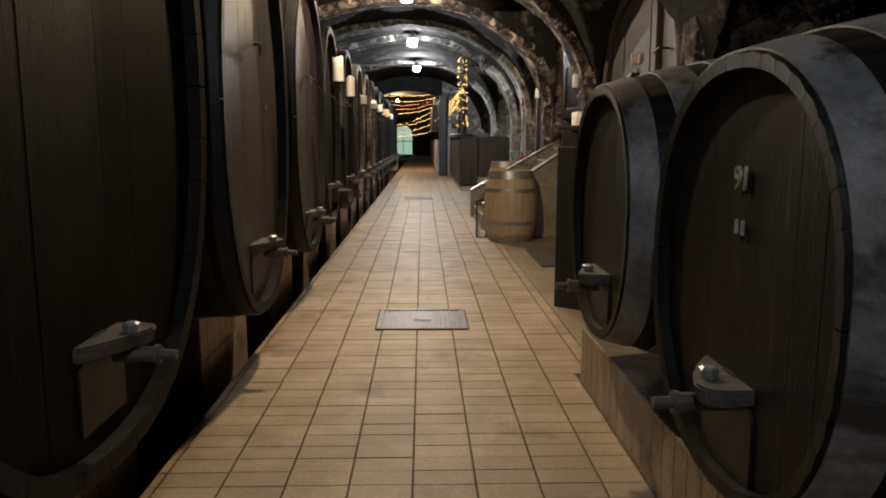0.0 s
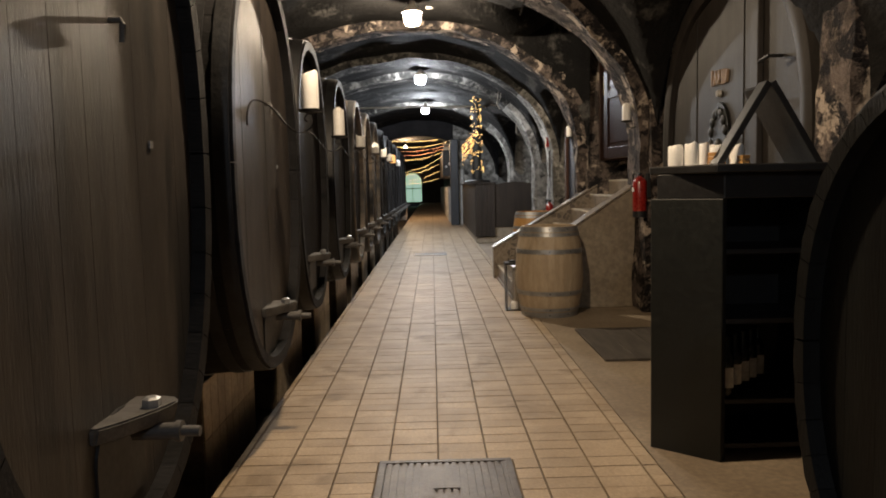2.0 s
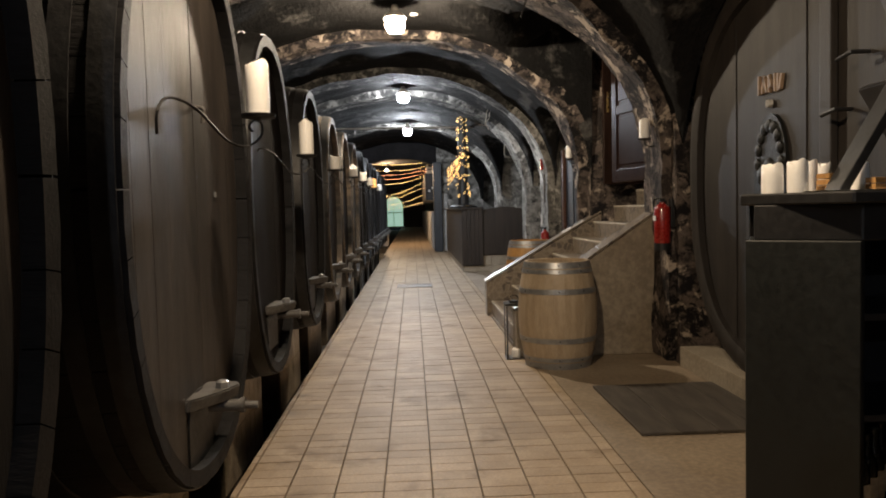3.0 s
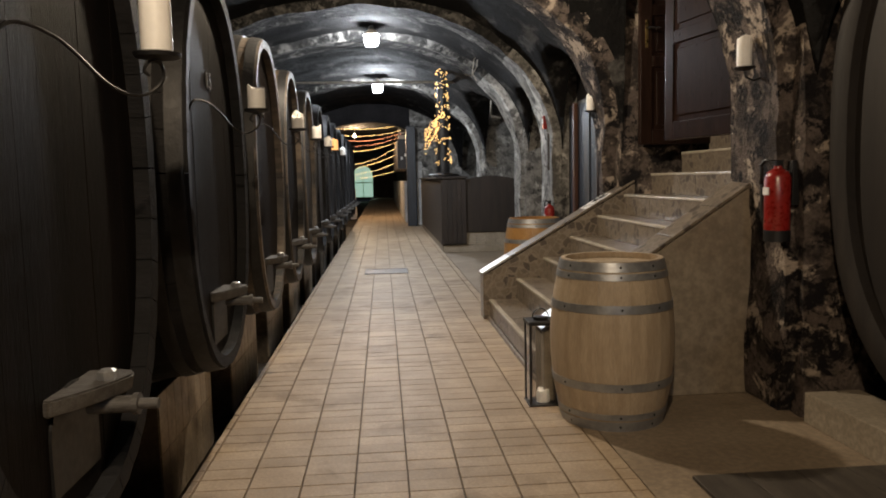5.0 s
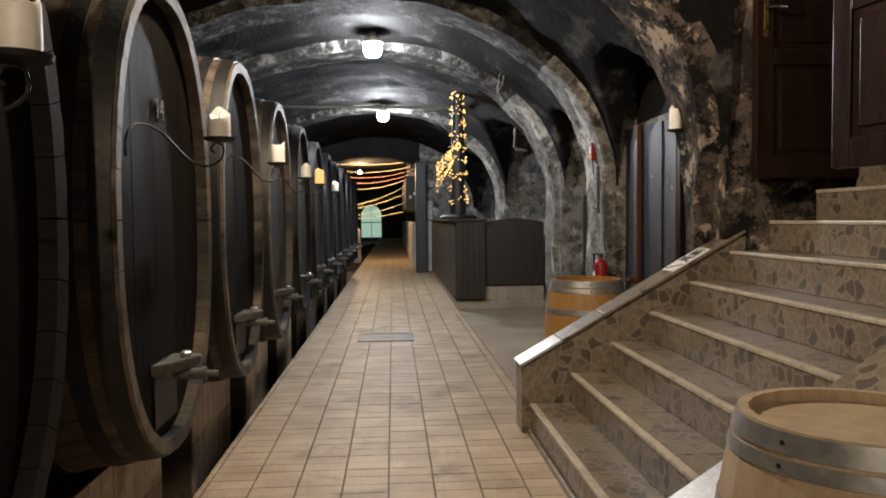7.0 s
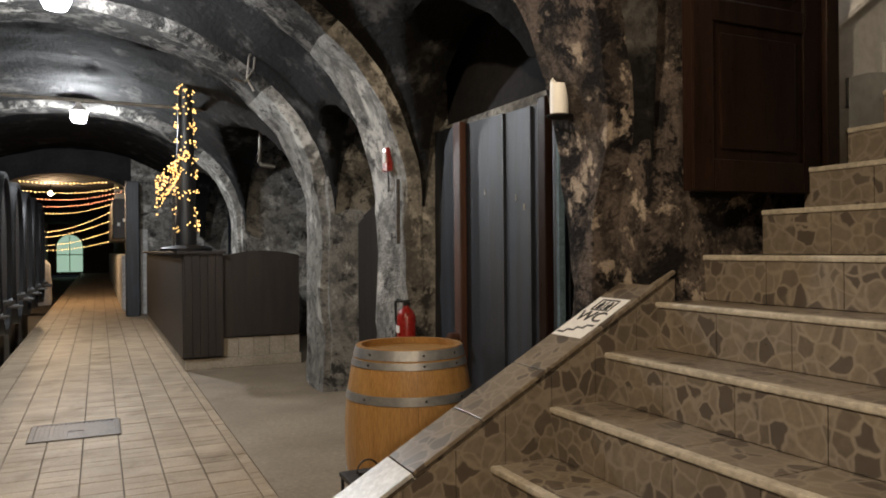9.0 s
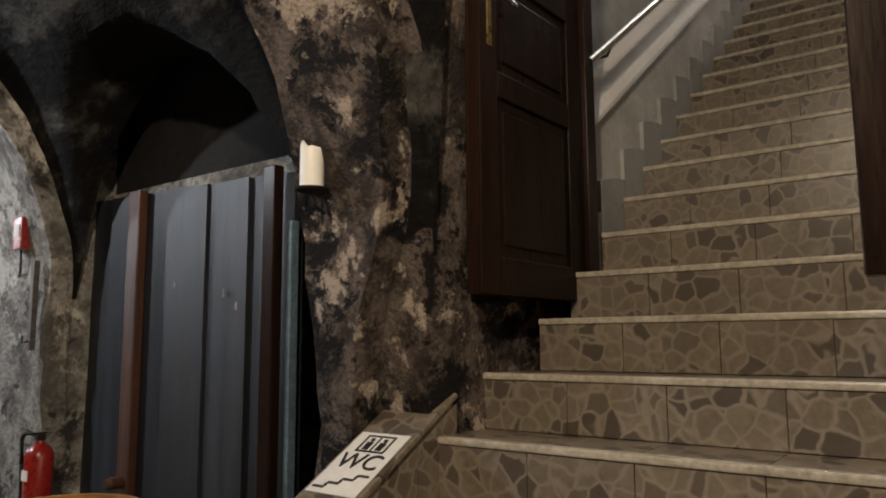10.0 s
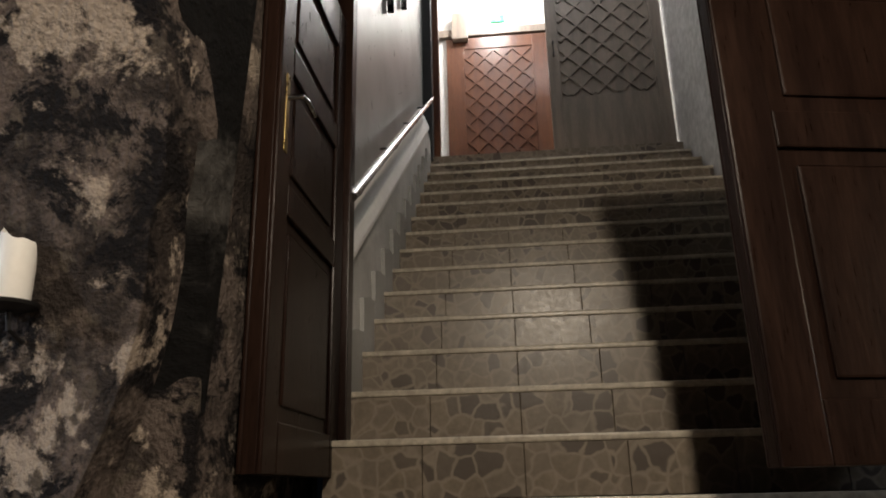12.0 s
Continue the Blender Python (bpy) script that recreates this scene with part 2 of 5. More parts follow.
def stone_print(name):
    """Glazed tile printed with broken stones in thin pale joints."""
    m = material(name, (0.235, 0.19, 0.14), (0.18, 0.145, 0.107), 4.0, 0.34, bump=0.08, fine=40, grain=0.25)
    nt = m.node_tree
    nodes, link = nt.nodes, nt.links.new
    bsdf = nodes["Principled BSDF"]
    col = bsdf.inputs["Base Color"].links[0].from_socket
    geo = nodes.new("ShaderNodeNewGeometry")
    wob = nodes.new("ShaderNodeTexNoise")
    wob.inputs["Scale"].default_value = 9.0
    addv = nodes.new("ShaderNodeVectorMath")
    addv.operation = "MULTIPLY_ADD"
    link(geo.outputs["Position"], wob.inputs["Vector"])
    link(wob.outputs["Color"], addv.inputs[0])
    addv.inputs[1].default_value = (0.07, 0.07, 0.07)
    link(geo.outputs["Position"], addv.inputs[2])

    def ranged(sock, a, b, c, d):
        r = nodes.new("ShaderNodeMapRange")
        for k, v in zip(("From Min", "From Max", "To Min", "To Max"), (a, b, c, d)):
            r.inputs[k].default_value = v
        link(sock, r.inputs["Value"])
        return r.outputs["Result"]

    def blend(fac, a, shade):
        mx = nodes.new("ShaderNodeMix")
        mx.data_type = "RGBA"
        mx.inputs["B"].default_value = (*shade, 1)
        link(fac, mx.inputs["Factor"])
        link(a, mx.inputs["A"])
        return mx.outputs["Result"]

    v1, v2 = nodes.new("ShaderNodeTexVoronoi"), nodes.new("ShaderNodeTexVoronoi")
    v2.feature = "DISTANCE_TO_EDGE"
    for v in (v1, v2):
        v.inputs["Scale"].default_value = 14.0
        v.inputs["Randomness"].default_value = 1.0
        link(addv.outputs[0], v.inputs["Vector"])
    sep = nodes.new("ShaderNodeSeparateColor")
    link(v1.outputs["Color"], sep.inputs["Color"])
    col = blend(ranged(sep.outputs[0], 0.2, 1.0, 0.0, 0.5), col, (0.155, 0.127, 0.103))
    inside = ranged(v2.outputs["Distance"], 0.05, 0.085, 0.0, 1.0)
    mul = nodes.new("ShaderNodeMath")
    mul.operation = "MULTIPLY"
    link(ranged(sep.outputs[1], 0.58, 0.80, 0.0, 0.85), mul.inputs[0])
    link(inside, mul.inputs[1])
    col = blend(mul.outputs[0], col, (0.075, 0.06, 0.05))
    col = blend(ranged(v2.outputs["Distance"], 0.015, 0.11, 0.34, 0.0), col, (0.35, 0.305, 0.245))
    link(col, bsdf.inputs["Base Color"])
    return m


STONE = stone_print("stair_tile_printed")
BULB = glow("lamp_bulb", (1.0, 0.84, 0.60), 45)
BULB_COOL = glow("lamp_bulb_cool", (0.85, 0.92, 1.0), 60)
LED = glow("string_light_bulb", (1.0, 0.62, 0.22), 9)
LED_TREE = glow("fairy_light_bulb", (1.0, 0.60, 0.20), 2.6)
LED_RED = glow("string_light_bulb_red", (1.0, 0.35, 0.16), 7)
WAX_LIT = glow("candle_wax_lit", (1.0, 0.55, 0.2), 0.9)
EXIT_GREEN = glow("exit_green", (0.03, 0.45, 0.2), 0.7)
DAYGLOW = glow("bright_window", (0.55, 0.85, 0.68), 0.55)
GLASS = bpy.data.materials.new("clear_glass")
GLASS.use_nodes = True
GLASS.node_tree.nodes["Principled BSDF"].inputs["Transmission Weight"].default_value = 1.0
GLASS.node_tree.nodes["Principled BSDF"].inputs["Roughness"].default_value = 0.05
GLASS.node_tree.nodes["Principled BSDF"].inputs["IOR"].default_value = 1.1

# ---- building helpers ----


def bm_box(bm, x0, x1, y0, y1, z0, z1, m=None):
    vs = [Vector((x, y, z)) for x in (x0, x1) for y in (y0, y1) for z in (z0, z1)]
    vs = [bm.verts.new(m @ v if m else v) for v in vs]
    for f in ((0, 1, 3, 2), (4, 6, 7, 5), (0, 4, 5, 1), (2, 3, 7, 6), (0, 2, 6, 4), (1, 5, 7, 3)):
        bm.faces.new([vs[i] for i in f])
    return bm


def box_bm(x0, x1, y0, y1, z0, z1, bevel=0.0, m=None):
    bm = bm_box(bmesh.new(), x0, x1, y0, y1, z0, z1, m)
    if bevel:
        bmesh.ops.bevel(bm, geom=bm.edges[:], offset=bevel, segments=2, affect="EDGES", profile=0.6)
    return bm


def part(name, bm, mat, parent=None, label="", smooth=False):
    bmesh.ops.recalc_face_normals(bm, faces=bm.faces[:])
    me = bpy.data.meshes.new(name)
    bm.to_mesh(me)
    bm.free()
    me.materials.append(mat)
    if smooth:
        for p in me.polygons:
            p.use_smooth = True
        me.set_sharp_from_angle(angle=radians(40))
    ob = new(name, me)
    if parent:
        ob.parent = parent
    if label:
        ob["label"] = label
    return ob


def thing(name, label, category, at=(0, 0, 0), rz=0.0, group="", kind=""):
    ob = new(name)
    ob.matrix_basis = pose(*at, 0, 0, rz)
    return tagged(ob, label, category, group, kind)


def structure(name, bm, mat, label, category, smooth=False):
    return tagged(part(name, bm, mat, None, "", smooth), label, category, "", "structure")


def lathe(bm, prof, n=32, m=None, sy=1.0):
    rings = []
    for r, z in prof:
        ring = []
        for i in range(n):
            a = 2 * math.pi * i / n
            v = Vector((r * math.cos(a), sy * r * math.sin(a), z))
            ring.append(bm.verts.new(m @ v if m else v))
        rings.append(ring)
    for a, b in zip(rings, rings[1:]):
        for i in range(n):
            bm.faces.new((a[i], a[(i + 1) % n], b[(i + 1) % n], b[i]))
    for ring, flip in ((rings[0], True), (rings[-1], False)):
        bm.faces.new(ring[::-1] if flip else ring)
    return bm


def tube(bm, pts, r, n=8):
    pts = [Vector(p) for p in pts]
    rings = []
    for i, p in enumerate(pts):
        d = (pts[min(i + 1, len(pts) - 1)] - pts[max(i - 1, 0)]).normalized()
        q = d.to_track_quat("Z", "Y")
        rings.append([bm.verts.new(p + q @ Vector((r * math.cos(2 * math.pi * k / n), r * math.sin(2 * math.pi * k / n), 0))) for k in range(n)])
    for a, b in zip(rings, rings[1:]):
        for k in range(n):
            bm.faces.new((a[k], a[(k + 1) % n], b[(k + 1) % n], b[k]))
    bm.faces.new(rings[0][::-1])
    bm.faces.new(rings[-1])
    return bm


# ---- large structure ----
FLOOR_L, FLOOR_R, WALL_X = -1.06, 0.88, 2.2
END_Y = 28.5
VC, VL, VR, SPRING, RISE = -0.25, 3.2, 2.5, 1.75, 1.98


def vault_z(x):
    u = (x - VC) / (VR if x > VC else VL)
    return SPRING + RISE * math.sqrt(max(0.0, 1 - u * u))


# side bays on the right-hand wall: start, end, crown height
BAYS = [(-2.0, 5.9, 2.9), (6.3, 9.55, 3.05), (10.45, 12.75, 3.7), (13.3, 15.2, 2.9), (15.95, 17.45, 2.75), (18.3, 22.5, 3.1), (23.3, 27.5, 3.1)]


def bay_z(y):
    best = -1.0
    for a, b, top in BAYS:
        if a < y < b:
            u = (2 * y - a - b) / (b - a)
            best = max(best, 1.6 + (top - 1.6) * math.sqrt(max(0.0, 1 - u * u)))
    return best


def rough_at(x, y, z, k=0.05):
    return k * noise.noise((x * 1.7, y * 1.7, z * 1.7)) + 0.4 * k * noise.noise((x * 6, y * 6, z * 6))


def build_vault():
    bm = bmesh.new()
    nx, ny = 56, 330
    grid = []
    for j in range(ny + 1):
        y = -4.0 + (END_Y + 4.0) * j / ny
        row = []
        for i in range(nx + 1):
            a = math.pi * (1 - i / nx)
            x = VC + (VR if math.cos(a) > 0 else VL) * math.cos(a)
            z = vault_z(x)
            if x > 0.4:
                z = max(z, bay_z(y))
            if 10.5 < y < 12.7 and x > 0.9:
                z = max(z, z + 1.25 * min(1.0, (x - 0.9) / 1.1) ** 2)
            row.append(bm.verts.new((x, y, z + rough_at(x, y, z))))
        grid.append(row)
    for a, b in zip(grid, grid[1:]):
        for i in range(nx):
            bm.faces.new((a[i], b[i], b[i + 1], a[i + 1]))
    return structure("ceiling", bm, VAULT, "rough barrel-vaulted cellar ceiling covered in black mould", "ceiling", True)


build_vault()
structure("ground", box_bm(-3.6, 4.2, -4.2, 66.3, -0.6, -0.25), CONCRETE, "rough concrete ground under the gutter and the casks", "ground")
structure("floor", box_bm(FLOOR_L, 2.6, -4.2, 66, -0.25, -0.012), GROUT, "cellar aisle floor of small clay tiles with dark joints", "floor")
structure("wall_west", box_bm(-3.7, -3.35, -4.2, 36, -0.3, 3.0), WALL, "mouldy plastered cellar wall behind the casks", "wall")
structure("wall_south", box_bm(-3.7, 4.2, -4.4, -4.0, -0.3, 4.2), WALL, "mouldy plastered end wall of the cellar", "wall")
structure("wall_niche_back", box_bm(3.9, 4.2, -4.2, 9.6, -0.3, 4.2), WALL, "dark mouldy wall behind the cask niche", "wall")
structure("wall_niche_back_far", box_bm(3.3, 3.6, 13.0, 28.5, -0.3, 4.2), PIER, "limed plaster wall behind the far niches", "wall")


def pier(name, y0, y1, x0=2.15, x1=3.4, z1=3.3, mat=WALL, label="mottled limed plaster pier with black mould", lean=0.0):
    bm = bmesh.new()
    ny, nz, nx = max(6, int((y1 - y0) / 0.06)), 55, 6
    loop = [(x1, y0)] + [(x0 + (x1 - x0) * (nx - i) / nx * (1 if i < nx else 0), y0) for i in range(1, nx)] + [(x0, y0 + 0.03)]
    loop += [(x0, y0 + (y1 - y0) * (i / ny)) for i in range(1, ny)] + [(x0, y1 - 0.03)] + [(x0 + (x1 - x0) * i / nx, y1) for i in range(1, nx + 1)]
    rows = []
    for k in range(nz + 1):
        z = -0.1 + (z1 + 0.1) * k / nz
        rows.append([bm.verts.new((x + rough_at(x, y, z, 0.035) - lean * max(0, z - 1.2) ** 2, y + rough_at(y, z, x, 0.03), z)) for x, y in loop])
    for a, b in zip(rows, rows[1:]):
        for i in range(len(loop) - 1):
            bm.faces.new((a[i], a[i + 1], b[i + 1], b[i]))
    return structure(name, bm, mat, label, "wall", True)


pier("wall_pier_1", 5.9, 6.3)
pier("wall_pier_2", 9.5, 10.45, 2.2)
pier("wall_pier_3", 12.73, 13.26, 2.25)
pier("wall_pier_4", 15.2, 15.95, 2.25, mat=PIER)
pier("wall_pier_5", 17.45, 18.3, 2.2, mat=PIER)
pier("wall_pier_6", 22.5, 23.3, 2.2, mat=PIER)


def arch_rib(y0, y1, drop=0.12, mat=PIER):
    rows = []
    n = 48
    stops = [(math.pi * (1 - i / n), 0.0) for i in range(n + 1)] + [(0.0, -SPRING * k / 16) for k in range(1, 17)]
    for a, low in stops:
        row = []
        for d, y in ((-0.1, y0), (drop, y0 + 0.02), (drop, y0 * 0.67 + y1 * 0.33), (drop, y0 * 0.33 + y1 * 0.67), (drop, y1 - 0.02), (-0.1, y1)):
            c, s = math.cos(a), math.sin(a)
            x = VC + ((VR if c > 0 else VL) - d) * c
            z = SPRING + (RISE - d) * s + low
            # the arch by the stairs is cut back above the parapet
            cut_back = 0.24 * min(1, max(0, (2.5 - z) / 0.9)) * (y1 - y) / (y1 - y0) if 12 < y0 < 13 and c > 0 else 0.0
            row.append((x + rough_at(x, y, z, 0.05), y + cut_back + rough_at(z, x, y, 0.06), z + rough_at(y, z, x, 0.04)))
        rows.append(row)
    cut = 37 if mat is PIER else 0
    if cut:
        structure("trim_arch", sheet(rows[:cut + 1]), RIB, "black mouldy transverse arch of the vault", "arch", True)
    return structure("trim_arch", sheet(rows[cut:]), mat, "rough plastered arch springing from its pier", "arch", True)


def sheet(rows):
    bm = bmesh.new()
    grid = [[bm.verts.new(p) for p in row] for row in rows]
    for a, b in zip(grid, grid[1:]):
        for k in range(len(a) - 1):
            bm.faces.new((a[k], a[k + 1], b[k + 1], b[k]))
    return bm


for y0, y1, mat in ((9.62, 10.3, WALL), (12.74, 13.24, WALL), (15.25, 15.9, PIER), (17.5, 18.2, PIER), (22.6, 23.2, PIER)):
    arch_rib(y0, y1, 0.12, mat)

# far portal and the corridor beyond
PORTAL_X0, PORTAL_X1, PORTAL_SPRING, PORTAL_RISE = -1.9, 0.76, 2.72, 0.46
bm = bmesh.new()
rows = []
for i in range(25):
    x = PORTAL_X0 + (PORTAL_X1 - PORTAL_X0) * i / 24
    low = PORTAL_SPRING + PORTAL_RISE * math.sqrt(max(0.0, 1 - (i / 12 - 1) ** 2))
    rows.append([bm.verts.new(p) for p in ((x, END_Y, 4.2), (x, END_Y, low), (x, END_Y + 0.6, low), (x, END_Y + 0.6, 4.2))])
for a, b in zip(rows, rows[1:]):
    for k in range(4):
        bm.faces.new((a[k], a[(k + 1) % 4], b[(k + 1) % 4], b[k]))
bm_box(bm, -3.6, PORTAL_X0 - 0.001, END_Y, END_Y + 0.6, -0.1, 4.2)
structure("wall_north", bm, MOULD, "black mouldy end wall with an arched portal to the next hall", "wall")
structure("wall_north_jamb", box_bm(PORTAL_X1 + 0.001, 2.9, END_Y - 0.01, END_Y + 0.6, -0.1, 4.2), PIER, "limed end wall beside the portal", "wall")
structure("trim_jamb_strip", box_bm(0.93, 1.10, END_Y - 0.06, END_Y - 0.012, 0.0, 1.95, 0.01), PALE_GREY, "narrow pale grey strip beside the portal", "trim")
structure("ceiling_far", box_bm(-3.4, 2.6, END_Y + 0.6, 66, 3.3, 3.6), VAULT, "dark ceiling of the hall beyond the portal", "ceiling")
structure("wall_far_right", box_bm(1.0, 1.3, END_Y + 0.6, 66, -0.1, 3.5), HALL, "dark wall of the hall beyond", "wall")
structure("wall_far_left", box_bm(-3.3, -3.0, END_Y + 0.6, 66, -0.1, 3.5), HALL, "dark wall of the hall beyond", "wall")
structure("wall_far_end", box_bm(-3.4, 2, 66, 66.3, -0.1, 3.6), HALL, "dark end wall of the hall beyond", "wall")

# stairs
RISER, GOING, STEP_X, STEPS = 0.2, 0.272, 0.90, 23
ST_N, ST_S = 12.66, 10.30


def step_x(n):
    return STEP_X + GOING * (n - 1)


def step_z(n):
    """Height of tread n; the upper flight is a little steeper."""
    return RISER * n + 0.005 * max(0, n - 10)


stairs = thing("staircase", "beige tiled stairs with broken-stone pattern rising through the doorway", "stairs", kind="structure")
for n in range(1, STEPS):
    x0 = step_x(n)
    north = 12.75 if n < 8 else ST_N
    south = 10.28 if n < 6 else ST_S
    part("step_core", box_bm(x0 + 0.012, x0 + GOING + 0.03, south, north, step_z(n - 1) - 0.03, step_z(n) - 0.014), GROUT, stairs)
    part("nosing", box_bm(x0 - 0.008, x0 + 0.035, south, north, step_z(n) - 0.022, step_z(n) + 0.002, 0.007), NOSING, stairs)
    w, y = 0.345, north
    while y > south + 0.02:
        y0 = max(south, y - w)
        part("riser_tile", box_bm(x0, x0 + 0.014, y0 + 0.0015, y - 0.0015, step_z(n - 1) + 0.003, step_z(n) - 0.022, 0.0015), STONE, stairs)
        part("tread_tile", box_bm(x0 + 0.036, x0 + GOING + 0.01, y0 + 0.0015, y - 0.0015, step_z(n) - 0.014, step_z(n), 0.0015), STONE, stairs)
        y -= w
structure("floor_landing", box_bm(step_x(23), 9.6, 9.6, 13.6, 4.2, 4.665), STONE, "tiled landing at the head of the stairs", "floor")


def parapet(name, y0, y1):
    bm = bmesh.new()
    x1, z1 = (2.37, 1.315) if "north" in name else (2.19, 1.33)
    prof = [(0.84, 0.0), (0.84, 0.44), (x1, z1), (x1, 0.0)]
    a = [bm.verts.new((x, y0, z)) for x, z in prof]
    b = [bm.verts.new((x, y1, z)) for x, z in prof]
    bm.faces.new(a)
    bm.faces.new(b[::-1])
    for i in range(4):
        bm.faces.new((a[i], b[i], b[(i + 1) % 4], a[(i + 1) % 4]))
    bmesh.ops.bevel(bm, geom=bm.edges[:], offset=0.006, segments=1, affect="EDGES")
    return structure(name, bm, STONE if "north" in name else CONCRETE_PALE, "sloping stair parapet", "parapet")


SLOPE = math.degrees(math.atan2(0.875, 1.53))
for nm, y0, y1, SL, LEN in (("trim_parapet_north", 12.75, 12.97, SLOPE, 1.77), ("trim_parapet_south", 10.02, 10.27, math.degrees(math.atan2(0.89, 1.35)), 1.6)):
    par = parapet(nm, y0, y1)
    for q in range(6):
        if 0.33 * q > LEN - 0.05:
            continue
        m = pose(0.83, 0, 0.445, 0, -SL, 0)
        part("cap_tile", box_bm(0.33 * q + 0.002, min(0.33 * q + 0.328, LEN), y0 - 0.012, y1 + 0.012, 0, 0.018, 0.004, m), CAP_WHITE if q == 0 else STONE, par,
             "pale glazed cap tile" if q == 0 else "")
# side face tiles of the north parapet, seen from the steps
for q in range(7):
    xa, xb = 0.86 + 0.215 * q, 0.86 + 0.215 * (q + 1) - 0.003
    bm = bmesh.new()
    zt = [0.44 + (x - 0.84) * 0.572 - 0.01 for x in (xa, xb)]
    f = [(xa, 0.0), (xb, 0.0), (xb, zt[1]), (xa, zt[0])]
    a = [bm.verts.new((x, 12.742, z)) for x, z in f]
    b = [bm.verts.new((x, 12.7505, z)) for x, z in f]
    bm.faces.new(a)
    for i in range(4):
        bm.faces.new((a[i], b[i], b[(i + 1) % 4], a[(i + 1) % 4]))
    part("side_tile", bm, STONE, bpy.data.objects["trim_parapet_north"])
structure("trim_step_base", box_bm(0.875, 0.895, 10.28, 12.74, 0, 0.035, 0.004), STONE, "low tiled base strip before the first step", "trim")

structure("wall_stair_north", box_bm(3.24, 7.02, 12.72, 13.0, 0.5, 8.2), GREYWALL, "glossy grey-painted stairwell wall", "wall")
structure("wall_stair_south", box_bm(2.42, 7.02, 9.9, 10.29, 0.5, 8.2), PALE_GREY, "pale grey stairwell wall", "wall")
structure("wall_over_door", box_bm(2.3, 3.05, 10.2, 12.95, 4.62, 5.4), WALL, "mouldy plaster above the stair door", "wall")
structure("wall_behind_leaf", box_bm(2.4, 3.22, 12.74, 13.1, 0.4, 4.7), WALL, "mouldy plaster jamb behind the open door leaf", "wall")
structure("ceiling_stair", box_bm(3.0, 8.9, 9.4, 13.8, 8.0, 8.2), WHITE, "white stairwell ceiling", "ceiling")
structure("wall_landing_end", box_bm(8.6, 8.9, 9.4, 13.8, 4.4, 8.2), WHITE, "white wall at the head of the stairs", "wall")
structure("wall_landing_north", box_bm(7.02, 8.6, 13.4, 13.7, 4.4, 8.2), WHITE, "white landing wall", "wall")
structure("wall_landing_south", box_bm(7.02, 8.6, 9.4, 9.7, 4.4, 8.2), WHITE, "white landing wall", "wall")

# wainscot with sloping ledge and sawtooth skirting on the stairwell's north wall
bm = bmesh.new()
prof = [(3.24, 1.7), (3.24, 2.44), (6.6, 4.81), (6.98, 4.81), (6.98, 4.2)]
a = [bm.verts.new((x, 12.655, z)) for x, z in prof]
b = [bm.verts.new((x, 12.72, z + (0.03 if i in (1, 2, 3) else 0))) for i, (x, z) in enumerate(prof)]
bm.faces.new(a)
for i in range(5):
    bm.faces.new((a[i], b[i], b[(i + 1) % 5], a[(i + 1) % 5]))
structure("trim_wainscot", bm, WAINSCOT, "worn grey wainscot with a pale sloping ledge", "trim")
bm = bmesh.new()
rows = [[bm.verts.new((x, y, z + dz)) for y, dz in ((12.648, -0.17), (12.636, -0.155), (12.638, -0.13), (12.722, 0.085), (12.722, -0.17))] for x, z in ((3.245, 2.60), (6.6, 4.97))]
for i in range(5):
    bm.faces.new((rows[0][i], rows[0][(i + 1) % 5], rows[1][(i + 1) % 5], rows[1][i]))
for r in rows:
    bm.faces.new(r)
structure("trim_ledge", bm, WHITE, "pale sloping ledge on the wainscot", "trim")
for n in range(9, 22):
    bm = bmesh.new()
    x0, z0 = step_x(n), step_z(n)
    prof = [(x0 + 0.02, z0 + 0.002), (x0 + GOING + 0.015, z0 + 0.002), (x0 + GOING + 0.015, z0 + 0.30), (x0 + 0.15, z0 + 0.285), (x0 + 0.02, z0 + 0.25)]
    a = [bm.verts.new((x, 12.634, z)) for x, z in prof]
    b = [bm.verts.new((x, 12.6545, z)) for x, z in prof]
    bm.faces.new(a)
    for i in range(5):
        bm.faces.new((a[i], b[i], b[(i + 1) % 5], a[(i + 1) % 5]))
    part("skirting_tile", bm, GREYWALL, stairs)
rail = thing("handrail", "polished metal handrail on brackets along the stairwell wall", "handrail")
bm = bmesh.new()
tube(bm, [(3.2, 12.60, 2.76), (4.4, 12.60, 3.60), (5.75, 12.60, 4.54), (6.6, 12.60, 5.13)], 0.021, 12)
part("rail", bm, CHROME, rail, "", True)
for x in (3.45, 4.5, 5.5, 6.4):
    z = 2.76 + (x - 3.2) * 0.697
    part("bracket", tube(bmesh.new(), [(x, 12.60, z - 0.02), (x, 12.62, z - 0.06), (x, 12.72, z - 0.06)], 0.008), BLACK, rail)


# ---- casks ----
def text_mesh(text, size, name="lettering", depth=0.003):
    cu = bpy.data.curves.new(name, "FONT")
    cu.body, cu.size, cu.extrude, cu.align_x, cu.align_y = text, size, depth, "CENTER", "CENTER"
    tmp = bpy.data.objects.new(name, cu)
    scene.collection.objects.link(tmp)
    me = bpy.data.meshes.new_from_object(tmp)
    bpy.data.objects.remove(tmp)
    bpy.data.curves.remove(cu)
    return me


def lettering(text, size, mat, parent, m, label=""):
    me = text_mesh(text, size)
    me.materials.clear()
    me.materials.append(mat)
    ob = new("lettering", me)
    ob.parent, ob.matrix_basis = parent, m
    if label:
        ob["label"] = label
    return ob


def oval(hw, hh, i, n, e=2.25):
    a = 2 * math.pi * i / n
    c, s = math.cos(a), math.sin(a)
    return hw * math.copysign(abs(c) ** (2 / e), c), hh * math.copysign(abs(s) ** (2 / e), s)


